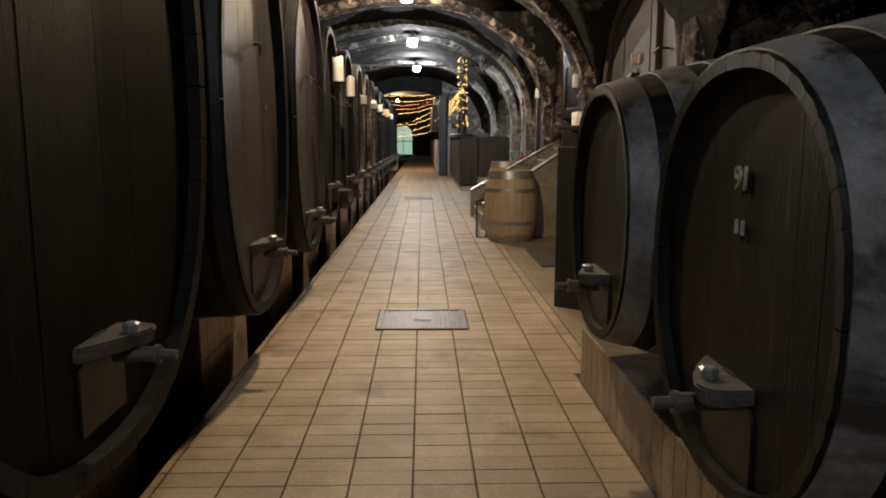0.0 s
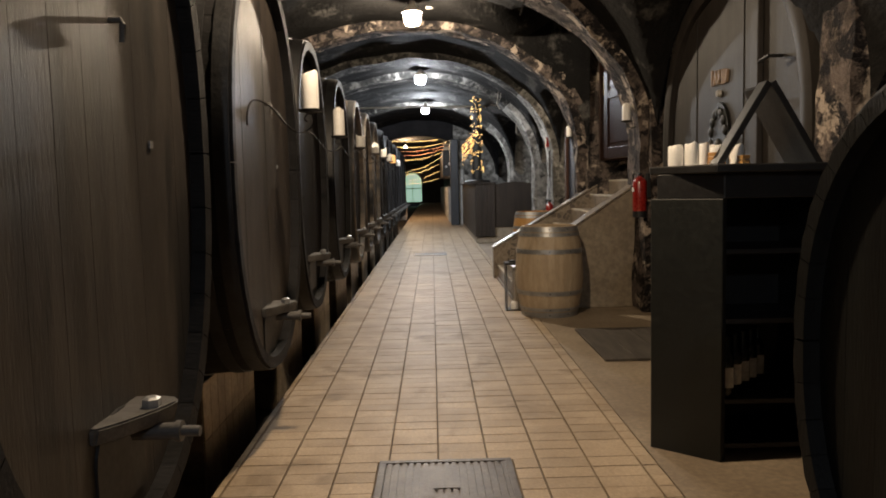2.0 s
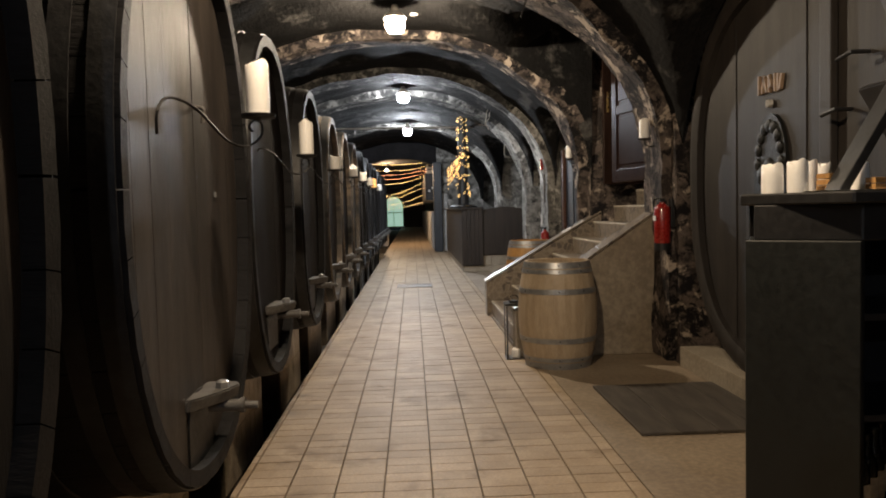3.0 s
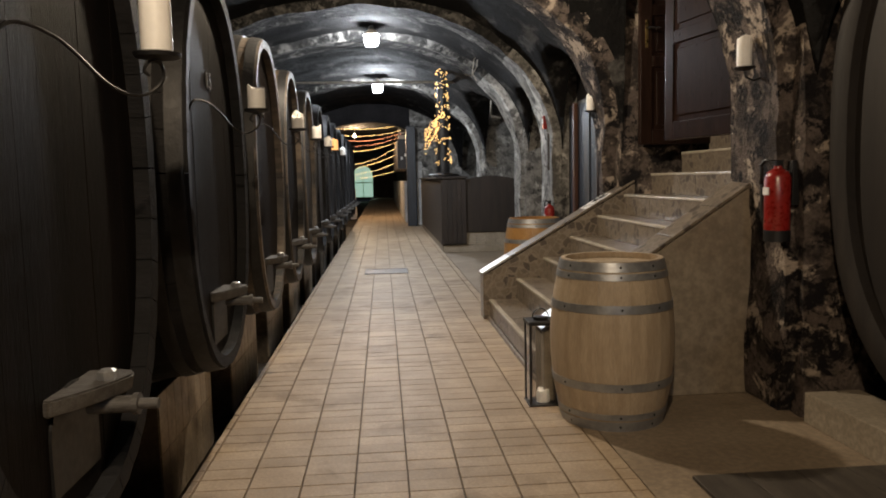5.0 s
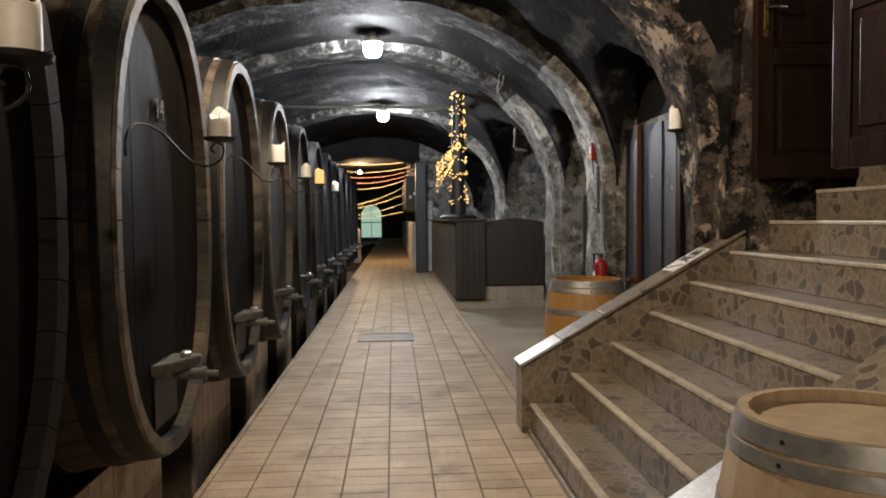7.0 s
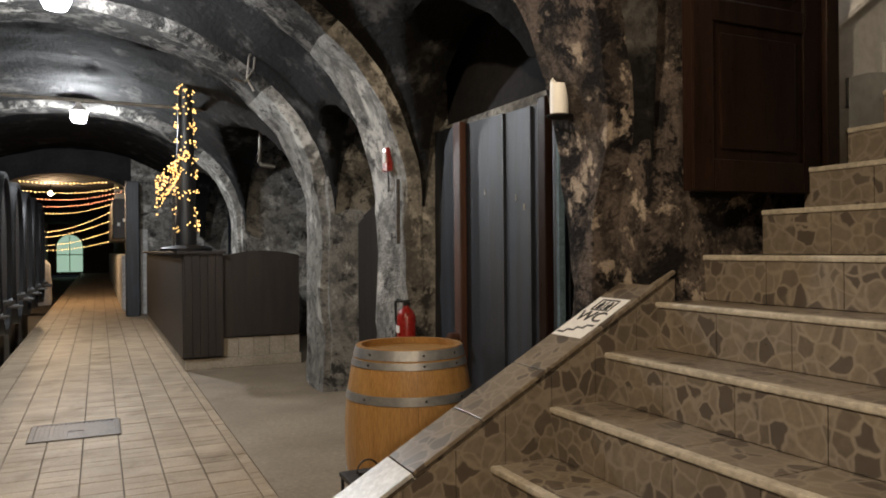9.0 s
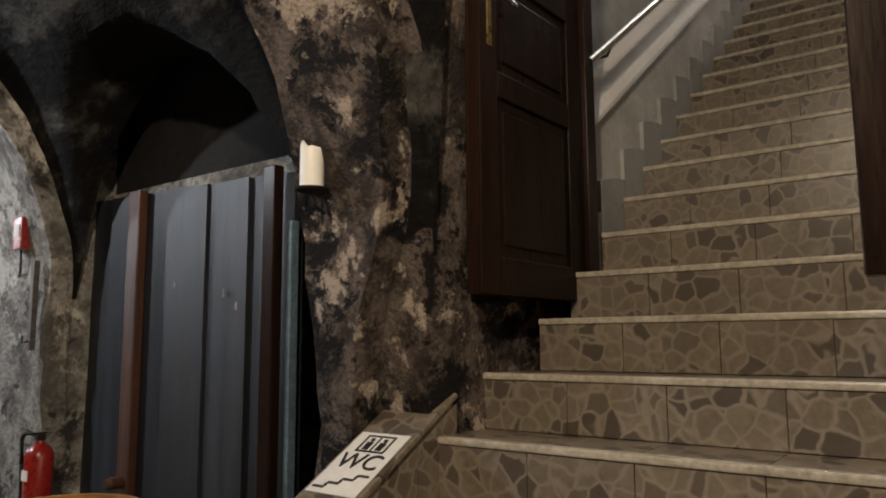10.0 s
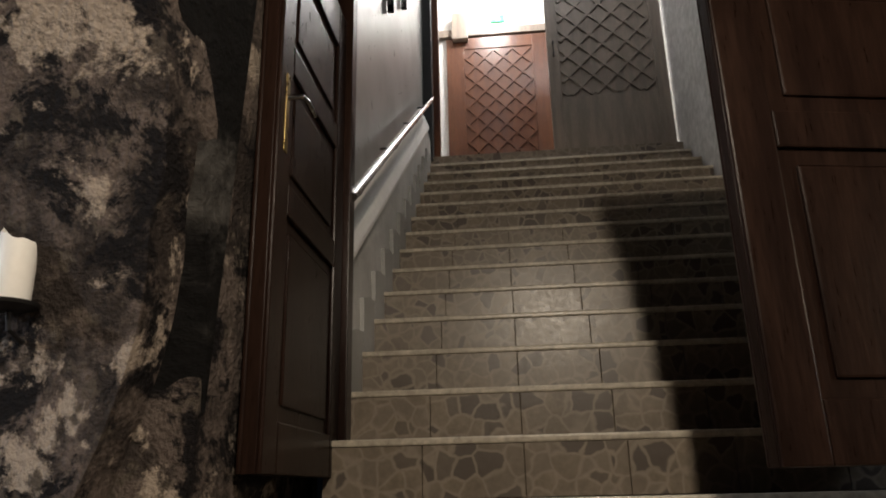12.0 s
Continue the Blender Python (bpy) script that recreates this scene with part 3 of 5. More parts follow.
def ring_faces(bm, rings, n):
    for a, b in zip(rings, rings[1:]):
        for i in range(n):
            bm.faces.new((a[i], a[(i + 1) % n], b[(i + 1) % n], b[i]))


def cask(at, rz, hw, hh, length, by, bz, rim, label, group, head_mat, stave_mat, hoop_mat, hoops, seed=0, tap_z=0.8, per=2, recess=0.055):
    """Oval cask lying along local +y from its head; the origin is the middle of the head."""
    t = thing("oval_cask", label, "cask", at, rz, group)
    n, k = 84, 14
    rnd = random.Random(seed)

    def swell(u):
        w = 1 - abs(2 * u - 1) ** 1.8
        return 1 + by * w, 1 + bz * w

    def ring(bm, fx, fz, y, o=0.0):
        return [bm.verts.new((ov[0] * fx + o * math.cos(2 * math.pi * i / n), y, ov[1] * fz + o * math.sin(2 * math.pi * i / n))) for i, ov in
                ((i, oval(hw, hh, i, n)) for i in range(n))]
    # staves with an open joint between each two
    joint = 0.022
    for sidx in range(n // per):
        bm = bmesh.new()
        rows = []
        jog = 0.003 * rnd.random()
        for j in range(k + 1):
            u = j / k
            fx, fz = swell(u)
            row = []
            for q in range(per + 1):
                x, z = oval(hw, hh, sidx * per + min(max(q, joint), per - joint), n)
                d = Vector((x, 0, z)).normalized()
                edge = -0.003 if q in (0, per) else jog
                row.append(bm.verts.new((x * fx + d.x * edge, u * length, z * fz + d.z * edge)))
            rows.append(row)
        inner = []
        for y in (0.004, recess + 0.04):
            row = []
            for q in range(per + 1):
                x, z = oval(hw - rim, hh - rim, sidx * per + min(max(q, joint), per - joint), n)
                row.append(bm.verts.new((x, y, z)))
            inner.append(row)
        rows = [inner[1], inner[0]] + rows
        for a, b in zip(rows, rows[1:]):
            for q in range(per):
                bm.faces.new((a[q], a[q + 1], b[q + 1], b[q]))
        part("stave", bm, stave_mat, t, "", True)
    bm = bmesh.new()
    bm.faces.new(ring(bm, 0.98, 0.98, length - 0.05))
    part("back_head", bm, head_mat, t)
    planks, ww, wz = 9, hw - rim + 0.004, hh - rim + 0.004
    for p in range(planks):
        xa = -ww + p * 2 * ww / planks
        xb = xa + 2 * ww / planks - 0.0012
        bm = bmesh.new()
        top = []
        for q in range(7):
            x = xa + (xb - xa) * q / 6
            top.append((x, wz * max(0.0, 1 - abs(x / (ww + 0.002)) ** 2.25) ** (1 / 2.25)))
        loop = top + [(x, -z) for x, z in top[::-1]]
        yy = recess + 0.0015 * rnd.random()
        f = [bm.verts.new((x, yy, z)) for x, z in loop]
        b = [bm.verts.new((x, yy + 0.03, z)) for x, z in loop]
        bm.faces.new(f)
        for i in range(len(loop)):
            bm.faces.new((f[i], b[i], b[(i + 1) % len(loop)], f[(i + 1) % len(loop)]))
        bmesh.ops.remove_doubles(bm, verts=bm.verts[:], dist=1e-5)
        part("head_plank", bm, head_mat, t)
    for y0, w in hoops:
        bm = bmesh.new()
        rows = []
        for y, o in ((y0, 0.002), (y0, 0.008), (y0 + w, 0.008), (y0 + w, 0.002)):
            fx, fz = swell(y / length)
            rows.append(ring(bm, fx, fz, y, o))
        ring_faces(bm, rows, n)
        part("hoop", bm, hoop_mat, t, "", True)
        part("rivet", lathe(bmesh.new(), [(0.012, 0), (0.009, 0.005), (0.003, 0.007)], 10, Matrix.Translation((0, y0 + w / 2, hh * swell(y0 / length)[1] + 0.008))), hoop_mat, t)
    # manhole door with its clamp bar, bolt and tap
    zb = tap_z - at[2]
    bm = bmesh.new()
    prof = [(-0.15, zb - 0.24), (0.15, zb - 0.24)] + [(0.15 * math.cos(math.pi * i / 12), zb - 0.09 + 0.12 * math.sin(math.pi * i / 12)) for i in range(13)]
    f = [bm.verts.new((x, recess - 0.008, z)) for x, z in prof]
    b = [bm.verts.new((x, recess + 0.012, z)) for x, z in prof]
    bm.faces.new(f)
    for i in range(len(prof)):
        bm.faces.new((f[i], b[i], b[(i + 1) % len(prof)], f[(i + 1) % len(prof)]))
    # Black puts the shade of the recess below the bar into the door.
    part("manhole_door", bm, BLACK, t, "small arched manhole door, black for the shade of its recess")
    bm = bmesh.new()
    rows = []
    for x, d in ((-0.165, 0.045), (-0.10, 0.0), (0.0, -0.05), (0.08, -0.075), (0.125, -0.06), (0.14, -0.02)):
        rows.append([bm.verts.new((x, y, zb + z)) for y, z in ((d - 0.01, 0.024), (0.075, 0.024), (0.075, -0.014), (d, -0.024))])
    for a, b in zip(rows, rows[1:]):
        for q in range(4):
            bm.faces.new((a[q], a[(q + 1) % 4], b[(q + 1) % 4], b[q]))
    bm.faces.new(rows[0][::-1])
    bm.faces.new(rows[-1])
    bmesh.ops.bevel(bm, geom=bm.edges[:], offset=0.006, segments=2, affect="EDGES")
    bar = part("clamp_bar", bm, BAR, t, "grey weathered wooden clamp bar")
    part("bolt", lathe(bmesh.new(), [(0.026, 0.024), (0.026, 0.046), (0.016, 0.052)], 6, Matrix.Translation((0.03, -0.03, zb))), STEEL, bar)
    bm = bmesh.new()
    tube(bm, [(0.02, 0.02, zb - 0.045), (0.02, -0.10, zb - 0.045)], 0.024, 12)
    tube(bm, [(0.02, -0.10, zb - 0.045), (0.02, -0.115, zb - 0.045)], 0.030, 12)
    tube(bm, [(0.02, -0.115, zb - 0.045), (0.02, -0.165, zb - 0.047)], 0.015, 10)
    part("tap", bm, BAR, t, "grey wooden tap", True)
    return t


def sconce(cx, yc, xh, z, tall, lit=False, tilt=0.0):
    """Wrought-iron arm on a cask head with a dish and a pillar candle."""
    t = thing("candle_sconce", "wrought iron scroll arm holding a dish on a cask", "candle holder", (xh, yc, z), 0, "cask candle sconces")
    pts = [(0.0, -0.38, -0.10), (0.01, -0.40, -0.03), (0.03, -0.34, 0.02), (0.08, -0.22, 0.0), (0.14, -0.08, -0.09), (0.19, 0.02, -0.11), (0.24, 0.06, -0.07),
           (0.245, 0.05, -0.02), (0.22, 0.025, -0.015), (0.205, 0.02, -0.04), (0.22, 0.03, -0.055)]
    sm = []
    for i in range(len(pts) - 1):
        p0, p1, p2, p3 = [Vector(pts[max(0, min(len(pts) - 1, i + k))]) for k in (-1, 0, 1, 2)]
        for q in range(5):
            u = q / 5
            sm.append(0.5 * ((2 * p1) + (p2 - p0) * u + (2 * p0 - 5 * p1 + 4 * p2 - p3) * u * u + (3 * p1 - p0 - 3 * p2 + p3) * u ** 3))
    part("arm", tube(bmesh.new(), sm, 0.005, 6), BLACK, t, "", True)
    part("dish", lathe(bmesh.new(), [(0.03, -0.006), (0.062, 0.0), (0.066, 0.012), (0.058, 0.006), (0.01, 0.004)], 20, Matrix.Translation((0.235, 0.05, 0.0))), BLACK, t, "", True)
    candle((xh + 0.235, yc + 0.05, z + 0.007), 0.044, tall, lit, tilt)


def candle(at, r, tall, lit=False, tilt=0.0, label="burnt-down ivory pillar candle"):
    c = thing("candle", label, "candle", at, 0, "candles")
    bm = bmesh.new()
    lathe(bm, [(r * 0.98, 0), (r, 0.01), (r, tall * 0.6), (r * 0.98, tall - 0.008), (r * 0.9, tall), (r * 0.45, tall - 0.012), (r * 0.1, tall - 0.014)], 24)
    for v in bm.verts:
        if v.co.z > tall * 0.8:
            a = math.atan2(v.co.y, v.co.x)
            v.co.z += tilt * v.co.y + (0.022 * max(0.0, math.cos(a - 3 * at[1])) ** 3 + 0.010 * noise.noise((v.co.x * 50 + at[1], v.co.y * 50, 0))) * min(1.0, 1.4 * v.co.xy.length / r)
    part("wax", bm, WAX_LIT if lit else WAX, c, "", True)
    part("wick", tube(bmesh.new(), [(0, 0, tall - 0.02), (0.002, 0, tall + 0.004), (0.005, 0.002, tall + 0.015)], 0.0015, 5), BLACK, c)
    return c


OVAL_HOOPS = [(0.015, 0.07), (0.13, 0.06), (0.33, 0.07), (0.6, 0.07), (1.4, 0.07), (1.7, 0.07)]
# centre, front of the rim, half width, foot, crown, clamp bar height
LEFT_CASKS = [(-2.1, -0.90, 0.94, 0.36, 2.70, 0.73), (0.0, -0.90, 0.94, 0.36, 2.70, 0.73), (2.13, -0.90, 1.0, 0.36, 2.70, 0.725), (4.08, -0.87, 0.78, 0.37, 2.62, 0.735), (6.02, -0.88, 0.78, 0.42, 2.54, 0.72),
              (7.64, -0.91, 0.66, 0.47, 2.43, 0.845), (9.45, -0.92, 0.66, 0.47, 2.41, 0.835), (11.12, -0.92, 0.64, 0.47, 2.40, 0.825), (12.70, -0.93, 0.62, 0.46, 2.41, 0.825)]
LEFT_CASKS += [(14.32 + 1.6 * i, -0.94, 0.62, 0.44, 2.42, 0.82) for i in range(9)]
NUMBERS = {9.45: "15", 11.12: "14"}
for ci, (yc, hx, hw, z0, z1, tz) in enumerate(LEFT_CASKS):
    big = yc < 7
    # Heads and staves take lit or dimmed copies by their place along the row.
    c = cask((hx, yc, (z0 + z1) / 2), 90, hw, (z1 - z0) / 2, 2.0, 0.08 if big else 0.2, 0.04 if big else 0.10, 0.058,
             "large dark oval oak cask on tiled supports", "row of large casks", CASK if 3 < yc < 7 or yc > 13.5 else CASK_DIM, STAVE_LIT if 10.5 < yc < 15 else STAVE_DIM, HOOP, OVAL_HOOPS, ci, tz, 2 if yc < 16 else 3)
    if 4 < yc < 7:
        part("spile", tube(bmesh.new(), [(0.1, 0.06, 0.34), (0.1, 0.025, 0.34), (0.102, 0.02, 0.33), (0.106, 0.025, 0.28)], 0.009), BAR, c, "small wooden spile")
        part("tin_tag", box_bm(0.33, 0.355, 0.048, 0.053, 0.0, 0.022), STEEL, c, "small tin tag")
    if yc in NUMBERS:
        lettering(NUMBERS[yc], 0.12, BAR, c, pose(0.0, 0.049, 0.46, 90, 0, 0), "pale painted cask number")
for yc, xh, tall, lit, tilt, z in ((6.0, -0.91, 0.19, False, 0.0, 1.768), (7.80, -0.985, 0.20, False, 0.0, 1.755), (9.45, -0.98, 0.11, False, 0.2, 1.755), (11.06, -0.955, 0.10, False, 0.5, 1.768), (12.63, -0.955, 0.115, False, 0.0, 1.785),
                                (14.15, -0.96, 0.10, False, 0.0, 1.78), (15.3, -0.96, 0.14, True, 0.0, 1.785), (17.3, -0.96, 0.11, False, 0.0, 1.79)):
    sconce(0, yc, xh, z, tall, lit, tilt)
SMALL_HOOPS = [(0.01, 0.10), (0.19, 0.12), (0.40, 0.13), (0.9, 0.1), (1.45, 0.1)]
for ci, (yc, hw, z0, z1, tz) in enumerate(((0.42, 0.54, 0.43, 1.52, 0.70), (1.80, 0.54, 0.43, 1.52, 0.70), (3.17, 0.50, 0.47, 1.54, 0.73))):
    c = cask((0.75, yc, (z0 + z1) / 2), -90, hw, (z1 - z0) / 2, 1.7, 0.28, 0.26, 0.034,
             "smaller black oak cask with wide grey hoops on a tiled plinth", "smaller casks", CASK_BLACK, CASK_BLACK, HOOP_GREY, SMALL_HOOPS, 40 + ci, tz, 2, 0.04)
    if ci == 1:
        lettering("91", 0.085, CHALK, c, pose(0.01, 0.034, 0.245, 90, 0, 0), "pale painted cask number")
        for q in range(2):
            part("chalk_mark", box_bm(-0.012 + 0.035 * q, 0.0 + 0.035 * q, 0.032, 0.037, 0.11, 0.145), CHALK, c)

# tiled supports under the large casks and the long plinth under the smaller ones
CENTRES = [c[0] for c in LEFT_CASKS] + [27.2]
for a, b in zip(CENTRES, CENTRES[1:]):
    mid = (a + b) / 2
    sup = structure("wall_support", box_bm(-2.7, -1.215, mid - 1.15, mid - 0.12, -0.25, 0.40), GROUT, "low tiled cask support", "support")
    if 2 < mid < 17:
        for q in range(8):
            y0 = mid - 1.148 + q * 0.1285
            part("support_tile", box_bm(-1.216, -1.205, y0, y0 + 0.124, -0.2, 0.10, 0.002), PLINTH, sup)
            part("support_tile", box_bm(-1.216, -1.205, y0, y0 + 0.124, 0.105, 0.40, 0.002), PLINTH, sup)
structure("trim_cask_beam", box_bm(1.25, 1.45, -3.9, 3.8, 0.302, 0.345, 0.01), COUNTER, "dark squared timber bearing the smaller casks on the plinth", "beam")
pl = structure("wall_plinth", box_bm(0.885, 2.9, -4, 3.9, -0.1, 0.30), GROUT, "low tiled plinth under the smaller casks", "plinth")
for q in range(34):
    y0 = 3.9 - (q + 1) * 0.125
    part("plinth_tile", box_bm(0.872, 0.886, y0, y0 + 0.121, -0.01, 0.302, 0.002), PLINTH, pl)
for q in range(4):
    part("plinth_tile", box_bm(0.9 + q * 0.25, 1.145 + q * 0.25, 3.899, 3.912, 0, 0.30, 0.002), PLINTH, pl)


# ---- barrels ----
def barrique(at, mat, hoop, label):
    t = thing("wine_barrel", label, "barrel", at, 0, "upright barrels")
    hgt, r0, r1 = 0.93, 0.285, 0.35

    def rad(z):
        u = 2 * z / hgt - 1
        return r1 - (r1 - r0) * u * u
    n = 24
    for i in range(n):
        bm = bmesh.new()
        a0, a1 = 2 * math.pi * i / n + 0.0012, 2 * math.pi * (i + 1) / n - 0.0012
        rows = []
        for k in range(13):
            z = hgt * k / 12
            r = rad(z)
            rows.append([bm.verts.new((rr * math.cos(a), rr * math.sin(a), z)) for rr, a in ((r, a0), (r, (a0 + a1) / 2), (r, a1), (r - 0.025, a1), (r - 0.025, a0))])
        for a, b in zip(rows, rows[1:]):
            for q in range(5):
                bm.faces.new((a[q], a[(q + 1) % 5], b[(q + 1) % 5], b[q]))
        bm.faces.new(rows[0][::-1])
        bm.faces.new(rows[-1])
        part("stave", bm, mat, t, "", True)
    part("barrel_head", lathe(bmesh.new(), [(r0 - 0.02, hgt - 0.06), (r0 - 0.02, hgt - 0.035)], 48), mat, t, "", True)
    for z, w in ((0.0, 0.055), (0.065, 0.035), (0.23, 0.045), (0.655, 0.045), (0.83, 0.035), (0.875, 0.05)):
        prof = [(rad(z) + 0.0005, z), (rad(z) + 0.004, z), (rad(z + w) + 0.004, z + w), (rad(z + w) + 0.0005, z + w)]
        bm = bmesh.new()
        nn = 64
        rows = [[bm.verts.new((r * math.cos(2 * math.pi * i / nn), r * math.sin(2 * math.pi * i / nn), zz)) for i in range(nn)] for r, zz in prof]
        for a, b in zip(rows, rows[1:]):
            for i in range(nn):
                bm.faces.new((a[i], a[(i + 1) % nn], b[(i + 1) % nn], b[i]))
        hp = part("hoop", bm, hoop, t, "", True)
        for ang in (205, 262, 300):
            rr, zc = rad(z + w / 2) + 0.004, z + w / 2
            m = Matrix.Translation((rr * math.cos(radians(ang)), rr * math.sin(radians(ang)), zc)) @ pose(0, 0, 0, 0, 0, ang) @ pose(0, 0, 0, 0, 90, 0)
            part("rivet", lathe(bmesh.new(), [(0.007, 0), (0.006, 0.002), (0.002, 0.003)], 8, m), BLACK, hp)
    return t


barrique((1.17, 9.72, 0), OAK, STEEL, "pale oak wine barrel with galvanised hoops standing by the stairs")
barrique((1.6, 13.95, 0), OAK_ORANGE, STEEL, "orange oiled oak wine barrel with galvanised hoops behind the stairs")

# ---- doors to the stairs ----
def door_leaf(label, at, rz, width, z0=1.67, height=1.87, mat=DOOR, handle=False):
    """Leaf along local +x from the hinge, framed and panelled on both faces."""
    t = thing("stair_door_leaf", label, "door", (at[0], at[1], z0), rz)
    part("leaf", box_bm(0, width, -0.02, 0.02, 0, height, 0.003), mat, t)
    rows = ((0.14, 0.74), (0.84, 1.22), (1.32, 1.68))
    for s in (-1, 1):
        y0, y1 = (0.0195, 0.034) if s > 0 else (-0.034, -0.0195)
        for x0, x1 in ((0, 0.115), (width - 0.115, width)):
            part("stile", box_bm(x0, x1, y0, y1, 0, height, 0.006), mat, t)
        for z0_, z1_ in ((0, 0.14), (0.74, 0.84), (1.22, 1.32), (1.68, height)):
            part("door_rail", box_bm(0.1155, width - 0.1155, y0, y1, z0_, z1_, 0.006), mat, t)
        for p0, p1 in rows:
            ya, yb = (0.0195, 0.028) if s > 0 else (-0.028, -0.0195)
            part("panel", box_bm(0.16, width - 0.16, ya, yb, p0 + 0.045, p1 - 0.045, 0.007), mat, t)
    if handle:
        part("lock_plate", box_bm(width - 0.075, width - 0.045, 0.034, 0.038, 0.92, 1.18, 0.002), BRASS, t, "brass lock plate")
        bm = tube(bmesh.new(), [(width - 0.06, 0.034, 1.1), (width - 0.06, 0.085, 1.1), (width - 0.09, 0.09, 1.1), (width - 0.17, 0.088, 1.095)], 0.009, 10)
        part("handle", bm, CHROME, t, "metal lever handle", True)
    return t


door_leaf("glossy dark brown panelled door leaf standing wide open", (3.16, 12.66), 179, 0.78, 1.68, handle=True)
door_leaf("glossy dark brown panelled door leaf standing almost closed", (2.37, 10.47), 100.5, 1.0, 1.66)
fr = thing("door_frame", "dark brown wooden door post by the stairs", "door frame", kind="structure")
part("post", box_bm(3.165, 3.25, 12.60, 12.70, 1.8, 4.6, 0.005), DOOR, fr)
part("post", box_bm(2.40, 2.48, 10.27, 10.47, 1.6, 4.6, 0.005), DOOR, fr)
part("lintel", box_bm(3.12, 3.25, 10.42, 12.6, 4.5, 4.6, 0.005), DOOR, fr)


# ---- head of the stairs ----
def lattice_door(name, label, at, rz, width, height, mat, z_low, z_high, margin):
    t = thing(name, label, "door", at, rz)
    part("leaf", box_bm(0, width, -0.03, 0.012, 0, height, 0.004), mat, t)
    part("frame_stile", box_bm(0, margin - 0.02, 0.0125, 0.023, 0, height, 0.003), mat, t)
    part("frame_stile", box_bm(width - margin + 0.02, width, 0.0125, 0.023, 0, height, 0.003), mat, t)
    part("frame_rail", box_bm(margin - 0.0195, width - margin + 0.0195, 0.0125, 0.023, 0, z_low - 0.02, 0.003), mat, t)
    part("frame_rail", box_bm(margin - 0.0195, width - margin + 0.0195, 0.0125, 0.023, z_high + 0.02, height, 0.003), mat, t)
    step = 0.165
    x0, x1, z0, z1 = margin, width - margin, z_low, z_high
    for sgn in (1, -1):
        c = -(x1 - x0 + z1 - z0)
        k = c
        while k < -c:
            # the line z = z0 + sgn * (x - x0) + k clipped to the panel
            pts = []
            for x in (x0, x1):
                z = z0 + sgn * (x - x0) + k
                if z0 <= z <= z1:
                    pts.append((x, z))
            for z in (z0, z1):
                x = x0 + sgn * (z - z0 - k)
                if x0 < x < x1:
                    pts.append((x, z))
            if len(pts) >= 2:
                (xa, za), (xb, zb) = sorted(pts)[0], sorted(pts)[-1]
                ln = math.hypot(xb - xa, zb - za)
                if ln > 0.05:
                    m = pose((xa + xb) / 2, 0, (za + zb) / 2, 0, -math.degrees(math.atan2(zb - za, xb - xa)), 0)
                    h = 0.026 if sgn > 0 else 0.0252
                    part("lattice_bar", box_bm(-ln / 2, ln / 2, 0.0125, h, -0.016, 0.016, 0, m), mat, t)
            k += step * 1.414
    return t


lattice_door("landing_door", "varnished red-brown lattice door, closed", (8.56, 11.30, 4.67), 90, 1.30, 2.40, BROWNDOOR, 0.30, 2.22, 0.24)
g = lattice_door("landing_door_leaf", "dark grey-brown lattice door leaf standing open", (6.95, 10.33, 4.67), 88, 1.14, 2.5, GREYDOOR, 0.60, 2.42, 0.13)
part("handle", tube(bmesh.new(), [(1.08, 0.03, 1.05), (1.08, 0.07, 1.05), (1.08, 0.07, 1.2), (1.08, 0.03, 1.2)], 0.008), BLACK, g)
part("pull", box_bm(1.24, 1.255, 0.03, 0.06, 0.5, 0.75, 0.004), OAK_ORANGE, bpy.data.objects["landing_door"], "worn wooden pull")
structure("trim_frame_dark", box_bm(6.86, 7.0, 12.63, 12.72, 4.62, 7.6, 0.004), BLACK, "black painted door frame at the landing", "trim")
structure("trim_frame_wood", box_bm(7.02, 7.10, 12.57, 12.64, 4.62, 7.6, 0.004), BROWNDOOR, "varnished wooden frame strip at the landing", "trim")
tr = thing("door_track", "dark sliding door track with a box above the landing door", "track")
part("track", box_bm(8.52, 8.59, 11.0, 12.75, 7.10, 7.2, 0.005), GREYDOOR, tr)
part("box", box_bm(8.45, 8.59, 12.32, 12.52, 7.02, 7.4, 0.006), GREYDOOR, tr)
ex = thing("exit_sign", "small green emergency exit sign on the white wall", "sign", (8.58, 11.94, 7.36))
part("plate", box_bm(-0.012, 0.01, -0.09, 0.09, -0.05, 0.05, 0.003), EXIT_GREEN, ex)
part("symbol", box_bm(-0.015, -0.0125, -0.03, 0.02, -0.03, 0.03), WHITE, ex)
part("arrow", box_bm(-0.015, -0.0125, 0.04, 0.07, -0.01, 0.01), WHITE, ex)
for k, x in enumerate((4.3, 4.95)):
    pf = thing("picture_frame", "dark slanting framed board high on the stairwell wall", "frame", (x, 12.70, 4.75 + 0.5 * k), 0, "stairwell frames")
    for dx in (0.0, 0.42):
        part("upright", box_bm(dx, dx + 0.03, -0.03, 0.015, 0, 1.1, 0.004), BLACK, pf)
    part("board", box_bm(0.0305, 0.4195, -0.012, 0.012, 0.05, 1.1, 0.003), GREYWALL, pf)

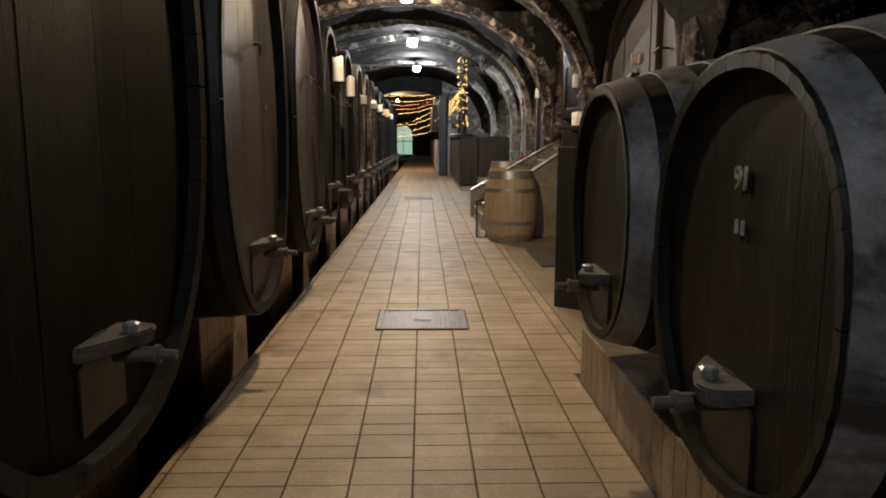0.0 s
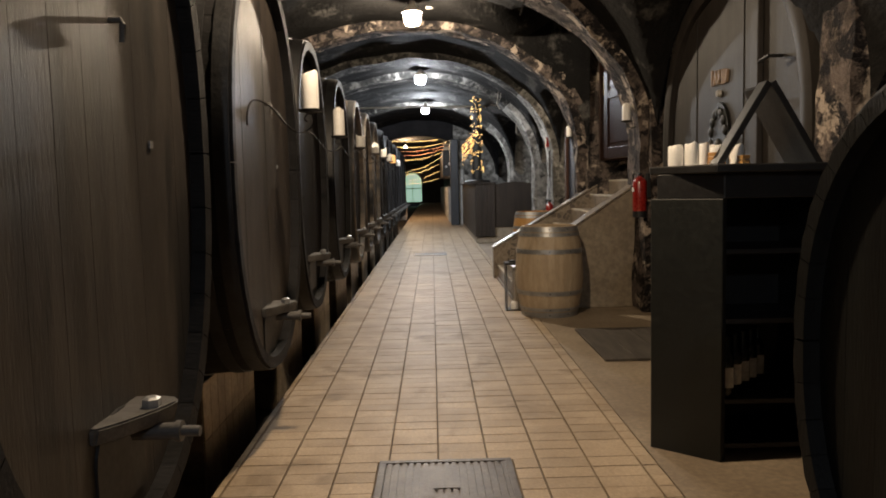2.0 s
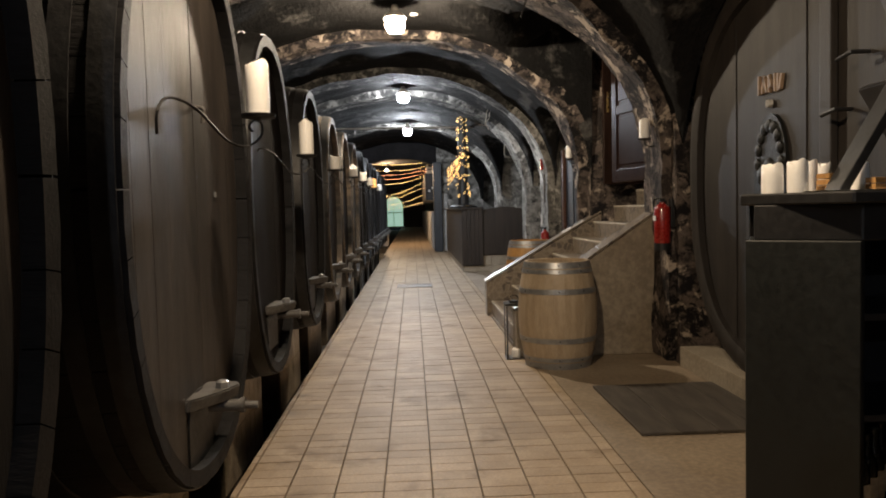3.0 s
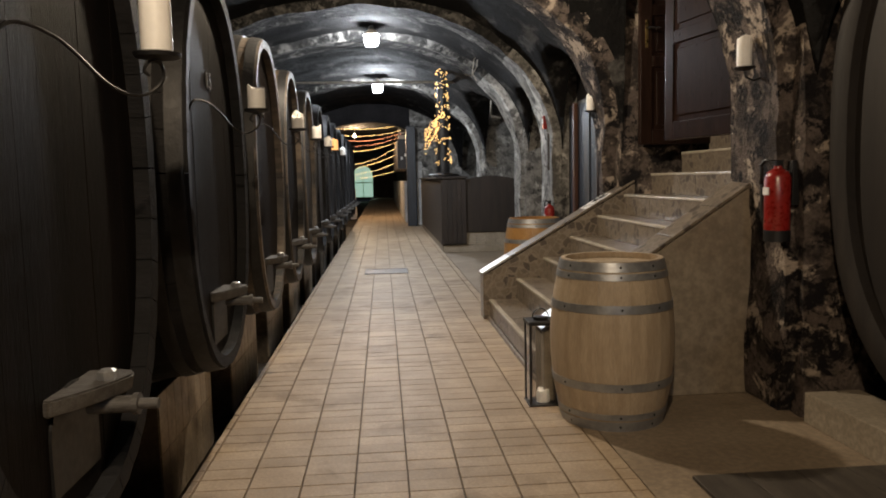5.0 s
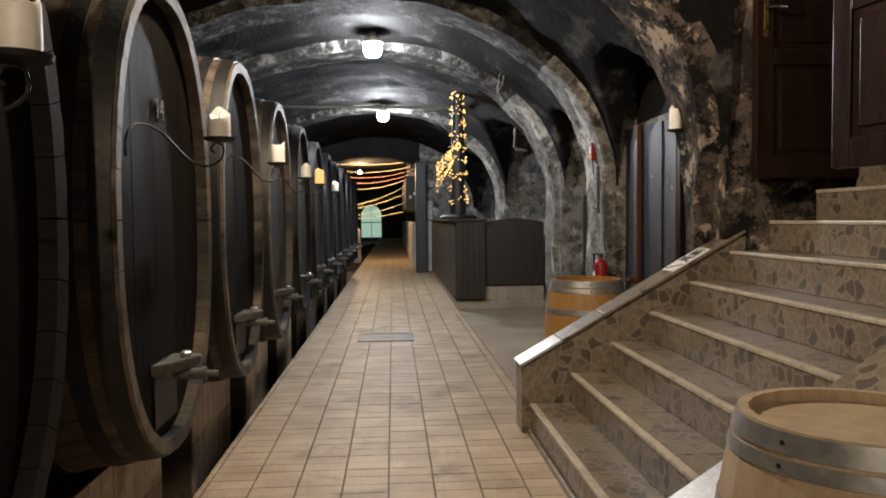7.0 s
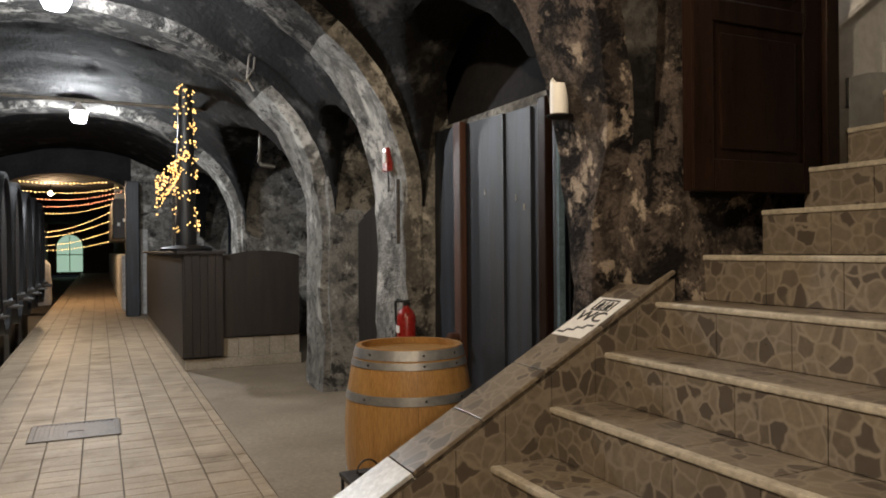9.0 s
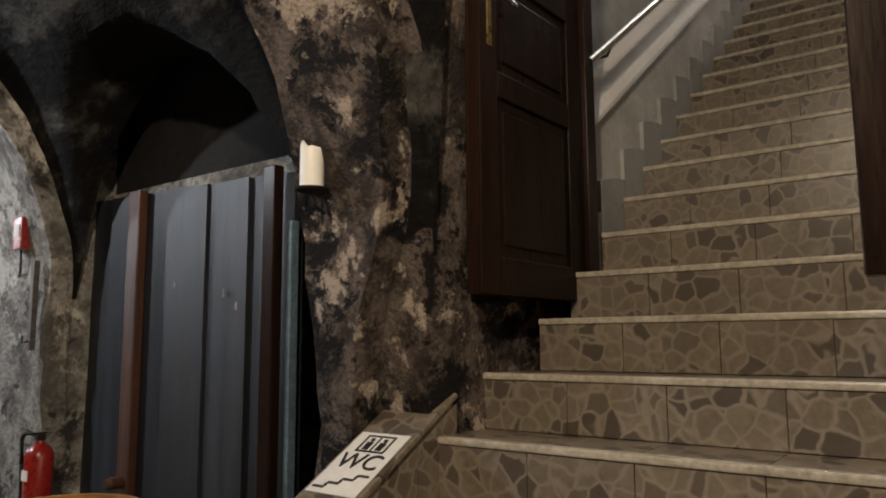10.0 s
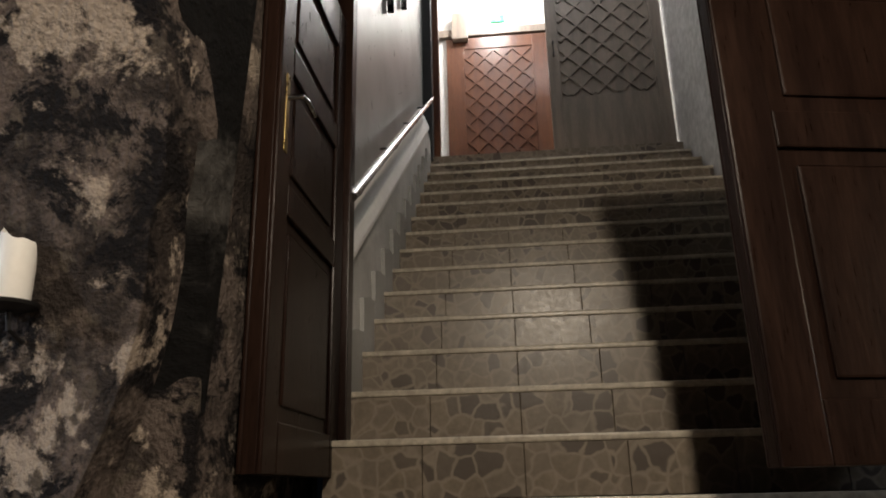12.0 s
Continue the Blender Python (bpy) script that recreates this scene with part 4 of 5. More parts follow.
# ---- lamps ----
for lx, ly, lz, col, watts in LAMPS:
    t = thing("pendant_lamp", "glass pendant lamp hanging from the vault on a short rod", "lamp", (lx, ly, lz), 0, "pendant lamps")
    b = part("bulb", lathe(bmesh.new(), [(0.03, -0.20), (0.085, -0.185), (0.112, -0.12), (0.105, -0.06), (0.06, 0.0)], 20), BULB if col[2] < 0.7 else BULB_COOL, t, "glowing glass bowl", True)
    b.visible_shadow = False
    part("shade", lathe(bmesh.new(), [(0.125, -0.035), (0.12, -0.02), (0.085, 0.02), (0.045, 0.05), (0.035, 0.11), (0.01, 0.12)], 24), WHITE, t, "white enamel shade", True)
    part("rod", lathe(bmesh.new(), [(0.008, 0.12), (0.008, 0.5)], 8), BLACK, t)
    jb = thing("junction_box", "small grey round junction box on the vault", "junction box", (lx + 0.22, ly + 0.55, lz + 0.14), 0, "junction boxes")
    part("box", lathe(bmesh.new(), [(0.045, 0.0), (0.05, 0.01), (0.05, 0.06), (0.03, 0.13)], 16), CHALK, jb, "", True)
gl = thing("emergency_light", "small green emergency light under the vault", "light", (0.75, 8.2, 3.28))
part("housing", box_bm(-0.05, 0.05, -0.04, 0.04, 0.0, 0.06, 0.006), BLACK, gl)
part("lens", lathe(bmesh.new(), [(0.025, -0.025), (0.03, -0.01), (0.03, 0.0)], 12), EXIT_GREEN, gl)
part("stem", box_bm(-0.01, 0.01, -0.01, 0.01, 0.06, 0.35), BLACK, gl)

# ---- niche casks on the right-hand side ----
bc = thing("niche_cask", "huge round-topped grey-brown cask front filling the niche", "cask", (2.28, 8.0, 0))
bm = bmesh.new()
n = 72
def big_oval(r, i):
    a = 2 * math.pi * i / n
    c, sn = math.cos(a), math.sin(a)
    return (1.44 - 1.44 * (1 - r)) * math.copysign(abs(c) ** 0.8, c), 1.58 + 1.44 * r * math.copysign(abs(sn) ** 0.8, sn)


rings = []
for r, x in ((0.90, 0.09), (0.90, 0.0), (0.93, -0.02), (0.97, -0.02), (1.0, 0.0), (1.03, 0.3), (1.06, 1.2)):
    rings.append([bm.verts.new((x, *big_oval(r, i))) for i in range(n)])
ring_faces(bm, rings, n)
part("rim", bm, CASK_GREY, bc, "", True)
for p in range(8):
    ww = 1.44 * 0.905
    ya, yb = -ww + p * 2 * ww / 8, -ww + (p + 1) * 2 * ww / 8 - 0.004
    bm = bmesh.new()
    top = []
    for q in range(9):
        y = ya + (yb - ya) * q / 8
        top.append((y, 1.44 * 0.905 * max(0.0, 1 - abs(y / (ww + 0.002)) ** 2.5) ** 0.4))
    loop = [(y, 1.58 + z) for y, z in top] + [(y, 1.58 - z) for y, z in top[::-1]]
    xx = 0.045 + 0.004 * (p % 3)
    f = [bm.verts.new((xx, y, z)) for y, z in loop]
    b = [bm.verts.new((xx + 0.04, y, z)) for y, z in loop]
    bm.faces.new(f)
    for i in range(len(loop)):
        bm.faces.new((f[i], b[i], b[(i + 1) % len(loop)], f[(i + 1) % len(loop)]))
    bmesh.ops.remove_doubles(bm, verts=bm.verts[:], dist=1e-5)
    part("head_plank", bm, CASK_GREY, bc)
part("centre_batten", box_bm(0.0, 0.045, -0.67, -0.55, 0.5, 2.95, 0.008), CASK_GREY, bc)
# raised letters: unreadable, so plain bars
for q, (dy, h, rot) in enumerate(((0.20, 0.13, 0), (0.11, 0.12, 20), (0.07, 0.12, -20), (0.0, 0.12, 0), (-0.03, 0.05, 0), (-0.11, 0.12, 0), (-0.17, 0.11, 0), (-0.22, 0.1, 15))):
    m = Matrix.Translation((0.035, 0.11 + 0.72 * dy, 2.20 - 0.02 * q / 8)) @ pose(0, 0, 0, rot, 0, 0)
    part("letter_bar", box_bm(-0.012, 0.012, -0.011, 0.011, -h / 2, h / 2, 0.003, m), LETTER, bc, "pale raised letter stroke")
bm = bmesh.new()
prof = [(0.09 + 0.22 * math.cos(math.pi * i / 16), 1.66 + 0.33 * math.sin(math.pi * i / 16)) for i in range(17)] + [(-0.13, 1.38), (0.31, 1.38)]
f = [bm.verts.new((0.02, y, z)) for y, z in prof]
b = [bm.verts.new((0.048, y, z)) for y, z in prof]
bm.faces.new(f)
for i in range(len(prof)):
    bm.faces.new((f[i], b[i], b[(i + 1) % len(prof)], f[(i + 1) % len(prof)]))
mh = part("carved_plate", bm, CASK_BLACK, bc, "dark carved arched manhole plate")
for q in range(9):
    a = math.pi * q / 8
    part("carved_boss", lathe(bmesh.new(), [(0.045, 0), (0.04, 0.012), (0.015, 0.022)], 12, Matrix.Translation((0.02, 0.09 + 0.16 * math.cos(a), 1.66 + 0.25 * math.sin(a))) @ pose(0, 0, 0, 0, -90, 0)), CASK_BLACK, mh, "", True)
for q in range(3):
    part("carved_boss", lathe(bmesh.new(), [(0.07, 0), (0.06, 0.015), (0.02, 0.028)], 14, Matrix.Translation((0.02, 0.0 + 0.09 * q, 1.58 + 0.05 * (q == 1))) @ pose(0, 0, 0, 0, -90, 0)), CASK_BLACK, mh, "", True)
part("bung", lathe(bmesh.new(), [(0.03, 0), (0.028, 0.03), (0.012, 0.035)], 12, Matrix.Translation((0.045, 0.11, 2.06)) @ pose(0, 0, 0, 0, -90, 0)), CHALK, bc, "pale round bung", True)
for dy, dz in ((-0.95, 2.18), (-0.8, 1.9)):
    part("iron_peg", tube(bmesh.new(), [(0.045, dy, dz), (-0.05, dy, dz), (-0.06, dy + 0.12, dz - 0.02)], 0.012), BLACK, bc)
structure("trim_niche_step", box_bm(2.18, 2.5, 6.5, 9.45, 0, 0.17, 0.006), PLINTH_PLAIN, "tiled step in front of the niche cask", "trim")


def cask_front(label, x, y0, y1, z_hi, z_lo, drop, mat, battens, planks=6):
    """Flat-fronted cask seen in a niche: bowed planks with upright battens."""
    t = thing("flat_cask", label, "cask", (x, y0, 0), 0, "cask fronts in niches")
    w = y1 - y0
    for p in range(planks):
        ya, yb = w * p / planks, w * (p + 1) / planks - 0.004
        bm = bmesh.new()
        loop = []
        for q in range(5):
            y = ya + (yb - ya) * q / 4
            u = y / w
            loop.append((y, z_hi - drop * u * u))
        loop += [(y, z_lo) for y, _ in loop[::-1]]
        xx = 0.05 * (2 * (ya + yb) / 2 / w - 1) ** 2 + 0.003 * (p % 2)
        f = [bm.verts.new((xx, y, z)) for y, z in loop]
        b = [bm.verts.new((xx + 0.05, y, z)) for y, z in loop]
        bm.faces.new(f)
        bm.faces.new(b[::-1])
        for i in range(len(loop)):
            bm.faces.new((f[i], b[i], b[(i + 1) % len(loop)], f[(i + 1) % len(loop)]))
        part("plank", bm, mat, t)
    for y, bw, bmat in battens:
        top = z_hi - drop * (y / w) ** 2 + 0.01
        part("batten", box_bm(-0.05, 0.0, y, y + bw, z_lo, top, 0.008), bmat, t, "brown upright batten")
        part("peg", lathe(bmesh.new(), [(0.03, 0), (0.03, 0.06), (0.02, 0.08)], 10, Matrix.Translation((-0.05, y + bw / 2, 0.85)) @ pose(0, 0, 0, 0, -90, 0)), bmat, t)
    return t


cf = cask_front("tall blue-grey painted cask front with red-brown battens", 2.30, 13.56, 15.28, 2.25, 0.1, -0.06, BLUE, ((0.03, 0.08, DOOR), (1.06, 0.10, BATTEN)))
for y, z in ((0.42, 1.72), (0.8, 1.78), (0.33, 1.66)):
    part("scratch", box_bm(-0.002, 0.004, y, y + 0.008, z, z + 0.035), CHALK, cf)
part("blue_strip", box_bm(-0.01, 0.03, -0.035, -0.008, 0.3, 2.02, 0.004), STRIP_BLUE, cf, "pale blue painted strip")
cask_front("dark grey cask front in the arched niche", 2.45, 15.95, 17.45, 1.95, 0.05, 0.25, CASK_GREY, ())
cask_front("dark blue-grey cask front in the far niche", 2.5, 23.4, 25.2, 2.2, 0.05, 0.2, BLUE, ())


# ---- fire things ----
def extinguisher(at, r, h, label):
    t = thing("fire_extinguisher", label, "extinguisher", at)
    part("cylinder", lathe(bmesh.new(), [(r * 0.9, 0.0), (r, 0.015), (r, h * 0.80), (r * 0.8, h * 0.88), (r * 0.35, h * 0.93), (r * 0.3, h * 0.97)], 28), RED, t, "", True)
    part("foot_ring", lathe(bmesh.new(), [(r * 0.97, -0.05), (r * 1.02, -0.05), (r * 1.02, 0.012), (r * 0.97, 0.014)], 28), BLACK, t, "", True)
    part("label", box_bm(-r - 0.002, -r + 0.004, -r * 0.42, r * 0.42, h * 0.55, h * 0.66), WHITE, t, "white instruction label")
    part("valve", box_bm(-0.02, 0.02, -0.02, 0.02, h * 0.96, h * 1.03, 0.005), BLACK, t)
    part("lever", box_bm(-0.09, 0.03, -0.012, 0.012, h * 1.03, h * 1.05, 0.003), BLACK, t)
    part("hose", tube(bmesh.new(), [(0.0, 0.02, h * 1.0), (-0.03, 0.08, h * 1.05), (-0.04, r + 0.04, h * 0.98), (-0.03, r + 0.05, h * 0.7), (-0.03, r + 0.035, h * 0.35), (-0.03, r + 0.03, h * 0.2)], 0.011), BLACK, t, "", True)
    return t


e1 = extinguisher((2.09, 9.61, 1.05), 0.070, 0.385, "red fire extinguisher hung on the mouldy pier")
part("wall_bracket", box_bm(0.07, 0.16, -0.03, 0.03, 0.15, 0.4, 0.004), BLACK, e1)
extinguisher((2.03, 15.04, 0.61), 0.066, 0.45, "red fire extinguisher on a stone block by the pier")
blk = thing("stone_block", "rough pale stone block under the extinguisher", "stone", (2.05, 15.04, 0))
structure("trim_ledge", box_bm(2.37, 2.75, 13.28, 15.24, 2.22, 2.34, 0.03), PIER, "rough pale plaster ledge over the cask front", "ledge")
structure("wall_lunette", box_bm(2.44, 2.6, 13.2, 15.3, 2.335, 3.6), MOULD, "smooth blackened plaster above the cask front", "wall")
bmb = box_bm(-0.14, 0.12, -0.2, 0.2, 0, 0.558, 0.03)
part("block", bmb, PIER, blk, "", True)
cb = thing("alarm_box", "small red alarm box on the white pier", "alarm", (2.10, 15.50, 2.12))
part("case", box_bm(-0.05, 0.0, -0.05, 0.05, -0.09, 0.09, 0.006), RED, cb)
part("face", box_bm(-0.054, -0.0505, -0.03, 0.03, -0.02, 0.05), WHITE, cb)
part("cable", tube(bmesh.new(), [(-0.02, 0.0, -0.09), (-0.01, 0.02, -0.2), (0.02, 0.1, -0.23), (0.03, 0.2, -0.28)], 0.006), BLACK, cb)
wb = thing("wooden_bar", "short weathered wooden bar on the white pier", "bar", (2.10, 15.33, 1.48))
part("bar", box_bm(-0.03, 0.0, -0.02, 0.02, 0, 0.48, 0.004), BAR, wb)
part("hook", tube(bmesh.new(), [(-0.03, 0, 0.05), (-0.06, 0, 0.04), (-0.06, 0, 0.08)], 0.006), BLACK, wb)
for at, tall in (((2.03, 9.90, 2.00), 0.17), ((2.03, 13.13, 2.05), 0.155)):
    t = thing("wall_sconce", "small iron wall bracket with a dish for a candle", "candle holder", at, 0, "wall sconces")
    part("dish", lathe(bmesh.new(), [(0.03, -0.01), (0.06, 0.0), (0.064, 0.008), (0.05, 0.004), (0.01, 0.003)], 18), BLACK, t, "", True)
    part("arm", tube(bmesh.new(), [(0, 0, -0.01), (0.01, 0, -0.05), (0.06, 0, -0.07), (0.16, 0, -0.03)], 0.006), BLACK, t)
    candle((at[0], at[1], at[2] + 0.005), 0.043, tall, False, 0.15)


# ---- lanterns ----
def lantern(at, w, h):
    t = thing("lantern", "black metal lantern with glass sides and a candle stub", "lantern", at, 0, "floor lanterns")
    for x in (-w / 2, w / 2 - 0.014):
        for y in (-w / 2, w / 2 - 0.014):
            part("post", box_bm(x, x + 0.014, y, y + 0.014, 0.012, h, 0.002), BLACK, t)
    part("base", box_bm(-w / 2 - 0.003, w / 2 + 0.003, -w / 2 - 0.003, w / 2 + 0.003, 0, 0.012, 0.002), BLACK, t)
    part("lid", box_bm(-w / 2 - 0.006, w / 2 + 0.006, -w / 2 - 0.006, w / 2 + 0.006, h, h + 0.022, 0.004), BLACK, t)
    part("vent", lathe(bmesh.new(), [(0.045, h + 0.022), (0.045, h + 0.04), (0.02, h + 0.045)], 16), BLACK, t, "", True)
    part("handle_ring", tube(bmesh.new(), [(0.05 * math.cos(a), 0, h + 0.035 + 0.055 * math.sin(a)) for a in [math.pi * i / 12 for i in range(13)]], 0.004, 6), BLACK, t, "", True)
    for k in range(4):
        g = part("pane", box_bm(-w / 2 + 0.014, w / 2 - 0.014, -w / 2 + 0.005, -w / 2 + 0.009, 0.014, h - 0.002, 0, pose(0, 0, 0, 0, 0, 90 * k)), GLASS, t, "clear glass pane")
        g.visible_shadow = False
    candle((at[0] + 0.01, at[1] - 0.01, at[2] + 0.0125), 0.04, 0.07, False, 0.3, "short white candle stub inside the lantern")


lantern((0.82, 10.02, 0), 0.17, 0.50)
lantern((1.15, 13.35, 0), 0.19, 0.42)

# WC sign on the parapet
sg = new("wc_sign")
sg.matrix_basis = Matrix.Translation((1.62, 12.86, 1.012)) @ pose(0, 0, 0, 0, -SLOPE, 0)
tagged(sg, "white laminated toilet sign taped to the sloping parapet", "sign")
sg.location = (1.87, 12.86, 0.445 + (1.87 - 0.83) * 0.572 + 0.0235)
part("card", box_bm(0.0, 0.30, -0.105, 0.105, 0, 0.003), WHITE, sg)
lettering("WC", 0.10, BLACK, sg, Matrix.Translation((0.150, 0, 0.0035)) @ pose(0, 0, 0, 0, 0, -90))
part("icon_frame", bm_box(bm_box(bm_box(bm_box(bmesh.new(), 0.20, 0.206, -0.06, 0.06, 0.003, 0.006), 0.278, 0.284, -0.06, 0.06, 0.003, 0.006), 0.2065, 0.2775, -0.06, -0.054, 0.003, 0.006), 0.2065, 0.2775, 0.054, 0.06, 0.003, 0.006), BLACK, sg)
part("icon_divider", box_bm(0.208, 0.276, -0.002, 0.002, 0.003, 0.006), BLACK, sg)
for y in (-0.028, 0.028):
    part("icon_body", box_bm(0.212, 0.25, y - 0.012, y + 0.012, 0.003, 0.006), BLACK, sg)
    part("icon_dot", lathe(bmesh.new(), [(0.008, 0.003), (0.008, 0.006)], 10, Matrix.Translation((0.262, y, 0))), BLACK, sg)
for q in range(4):
    part("stair_line", box_bm(0.02 + 0.022 * q, 0.028 + 0.022 * q, 0.09 - 0.045 * q - 0.045, 0.09 - 0.045 * q, 0.003, 0.006), BLACK, sg)
    if q < 3:
        part("stair_line", box_bm(0.0285 + 0.022 * q, 0.0415 + 0.022 * q, 0.041 - 0.045 * q, 0.049 - 0.045 * q, 0.003, 0.006), BLACK, sg)

# ---- tasting rack by the smaller casks ----
rk = thing("bottle_rack", "black-green bar table with open bottle shelves", "rack", (0.03, 0, 0))
def prism(plan, z0, z1, bevel=0.004):
    bm = bmesh.new()
    a = [bm.verts.new((x, y, z0)) for x, y in plan]
    b = [bm.verts.new((x, y, z1)) for x, y in plan]
    bm.faces.new(a[::-1])
    bm.faces.new(b)
    for i in range(len(plan)):
        bm.faces.new((a[i], a[(i + 1) % len(plan)], b[(i + 1) % len(plan)], b[i]))
    if bevel:
        bmesh.ops.bevel(bm, geom=bm.edges[:], offset=bevel, segments=1, affect="EDGES")
    return bm
part("side_panel", prism([(1.02, 5.74), (1.29, 5.50), (1.32, 5.53), (1.05, 5.77)], 0, 1.27), GREEN_BLACK, rk, "dark green painted side panel")
part("apron", prism([(1.05, 5.735), (1.30, 5.51), (1.80, 5.51), (1.80, 5.56), (1.32, 5.56), (1.08, 5.775)], 1.27, 1.39), BLACK, rk)
part("back_panel", box_bm(1.17, 1.82, 6.02, 6.05, 0.0, 1.39, 0.003), BLACK, rk)
part("side_panel", box_bm(1.80, 1.83, 5.52, 6.02, 0.0, 1.39, 0.003), GREEN_BLACK, rk)
part("side_panel", prism([(1.055, 5.78), (1.085, 5.78), (1.20, 6.015), (1.17, 6.015)], 0.0, 1.27, 0.003), GREEN_BLACK, rk)
for z in (0.04, 0.262, 0.66, 1.0):
    part("shelf", prism([(1.10, 5.785), (1.33, 5.58), (1.795, 5.58), (1.795, 6.015), (1.21, 6.015)], z, z + 0.025, 0.002), BLACK, rk)
part("tabletop", prism([(1.03, 5.80), (1.24, 5.46), (1.88, 5.43), (1.88, 6.12), (1.185, 6.12)], 1.39, 1.43, 0.006), BLACK, rk, "black overhanging tabletop")
for sx in (-1, 1):
    m = Matrix.Translation((1.60 + sx * 0.13, 5.75, 1.63)) @ pose(0, 0, 0, 0, -sx * 31, 0)
    part("gable_board", box_bm(-0.016, 0.016, -0.05, 0.05 if sx < 0 else 0.27, -0.235, 0.235, 0.004, m), BLACK, rk, "black slanting board of a pointed gable")
def bottle(at, label="dark wine bottle with a plain pale label"):
    t = thing("wine_bottle", label, "bottle", at, 0, "bottles in the rack")
    part("glass", lathe(bmesh.new(), [(0.034, 0), (0.037, 0.006), (0.037, 0.19), (0.03, 0.215), (0.015, 0.235), (0.0145, 0.29), (0.017, 0.292), (0.016, 0.30)], 20), BOTTLE, t, "", True)
    bm = bmesh.new()
    rows = [[bm.verts.new((0.0375 * math.cos(a), 0.0375 * math.sin(a), z)) for a in [math.pi * (0.75 + i / 10) for i in range(11)]] for z in (0.05, 0.15)]
    for i in range(10):
        bm.faces.new((rows[0][i], rows[0][i + 1], rows[1][i + 1], rows[1][i]))
    part("label", bm, PAPER, t, "plain pale paper label", True)
for q in range(5):
    bottle((1.395 + 0.066 * q, 5.635 + 0.062 * q, 0.2875))
pt = thing("plate", "white oval plate on the bar table", "plate", (1.43, 5.79, 1.4302))
part("dish", lathe(bmesh.new(), [(0.07, 0), (0.14, 0.004), (0.145, 0.006), (0.07, 0.005), (0.01, 0.005)], 28), WHITE, pt, "", True)
for x, y, r, hgt in ((1.222, 5.885, 0.038, 0.105), (1.285, 5.825, 0.036, 0.112), (1.377, 5.925, 0.034, 0.115), (1.475, 6.02, 0.042, 0.11), (1.525, 5.85, 0.036, 0.10)):
    candle((x, y, 1.4305), r, hgt, False, 0.3, "squat white candle on the bar table")
for x, y, w, n in ((1.425, 5.86, 0.032, 3), (1.505, 5.72, 0.022, 2)):
    wbx = thing("wooden_block", "small stack of pale wooden slips on the bar table", "block", (x, y, 1.4365), 12, "wooden blocks")
    for q in range(n):
        part("slip", box_bm(-w, w, -w, w, 0.022 * q, 0.022 * q + 0.019, 0.002), OAK_ORANGE, wbx)

# dark boards let into the floor
hb = thing("floor_hatch", "dark wooden hatch boards laid on the floor", "hatch", (0, 0, 0))
for q in range(4):
    part("board", box_bm(1.25 + 0.245 * q, 1.49 + 0.245 * q, 7.56, 8.78, 0.002, 0.02, 0.004), HATCH, hb)

# ---- floor grates ----
for gx, gy in ((-0.005, 5.3175), (-0.10, 16.8795)):
    t = thing("floor_grate", "rusty steel drain grate set in the tiles", "grate", (gx, gy, 0), 0, "floor grates")
    for a in ((-0.325, 0.325, -0.303, -0.27), (-0.325, 0.325, 0.27, 0.303), (-0.325, -0.29, -0.2695, 0.2695), (0.29, 0.325, -0.2695, 0.2695)):
        part("frame_bar", box_bm(*a, -0.01, 0.010, 0.003), GRATE, t)
    part("plate", box_bm(-0.289, 0.289, -0.269, 0.269, -0.01, 0.001), GRATE, t)
    for q in range(17):
        x = -0.28 + q * 0.0345
        part("slat", box_bm(x, x + 0.02, -0.265, 0.265, 0.0015, 0.008, 0), GRATE, t)
    part("lifting_plate", box_bm(-0.06, 0.06, -0.05, 0.05, 0.0082, 0.011, 0), GRATE, t)

# ---- counter with the lit tree ----
ct = thing("wooden_counter", "dark stained wooden counter on a tiled plinth", "counter", (0, 0, 0))
part("plinth", box_bm(1.0, 2.42, 19.55, 27.0, 0, 0.13, 0.01), PLINTH_PLAIN, ct, "pale tiled plinth")
for q in range(5):
    part("plinth_tile", box_bm(1.45 + q * 0.192, 1.638 + q * 0.192, 19.60, 19.63, 0.13, 0.36, 0.004), PLINTH_PLAIN, ct)
part("body", box_bm(1.06, 2.40, 19.64, 26.9, 0.13, 1.30, 0.01), COUNTER, ct)
for q in range(5):
    part("front_board", box_bm(1.0 + q * 0.09, 1.088 + q * 0.09, 19.50, 19.54, 0.16, 1.40, 0.004), COUNTER, ct)
for q in range(30):
    part("side_board", box_bm(0.98, 1.02, 19.56 + q * 0.24, 19.796 + q * 0.24, 0.14, 1.40, 0.004), COUNTER, ct)
bm = bmesh.new()
top = [(1.46 + 0.94 * i / 12, 1.38 + 0.06 * math.sin(math.pi * i / 12)) for i in range(13)]
loop = top + [(2.40, 0.38), (1.46, 0.38)]
f = [bm.verts.new((x, 19.57, z)) for x, z in loop]
b = [bm.verts.new((x, 19.62, z)) for x, z in loop]
bm.faces.new(f)
bm.faces.new(b[::-1])
for i in range(len(loop)):
    bm.faces.new((f[i], b[i], b[(i + 1) % len(loop)], f[(i + 1) % len(loop)]))
part("arched_panel", bm, COUNTER, ct, "dark panel with an arched top edge")
part("countertop", box_bm(0.92, 1.48, 19.46, 26.9, 1.402, 1.44, 0.008), COUNTER, ct)

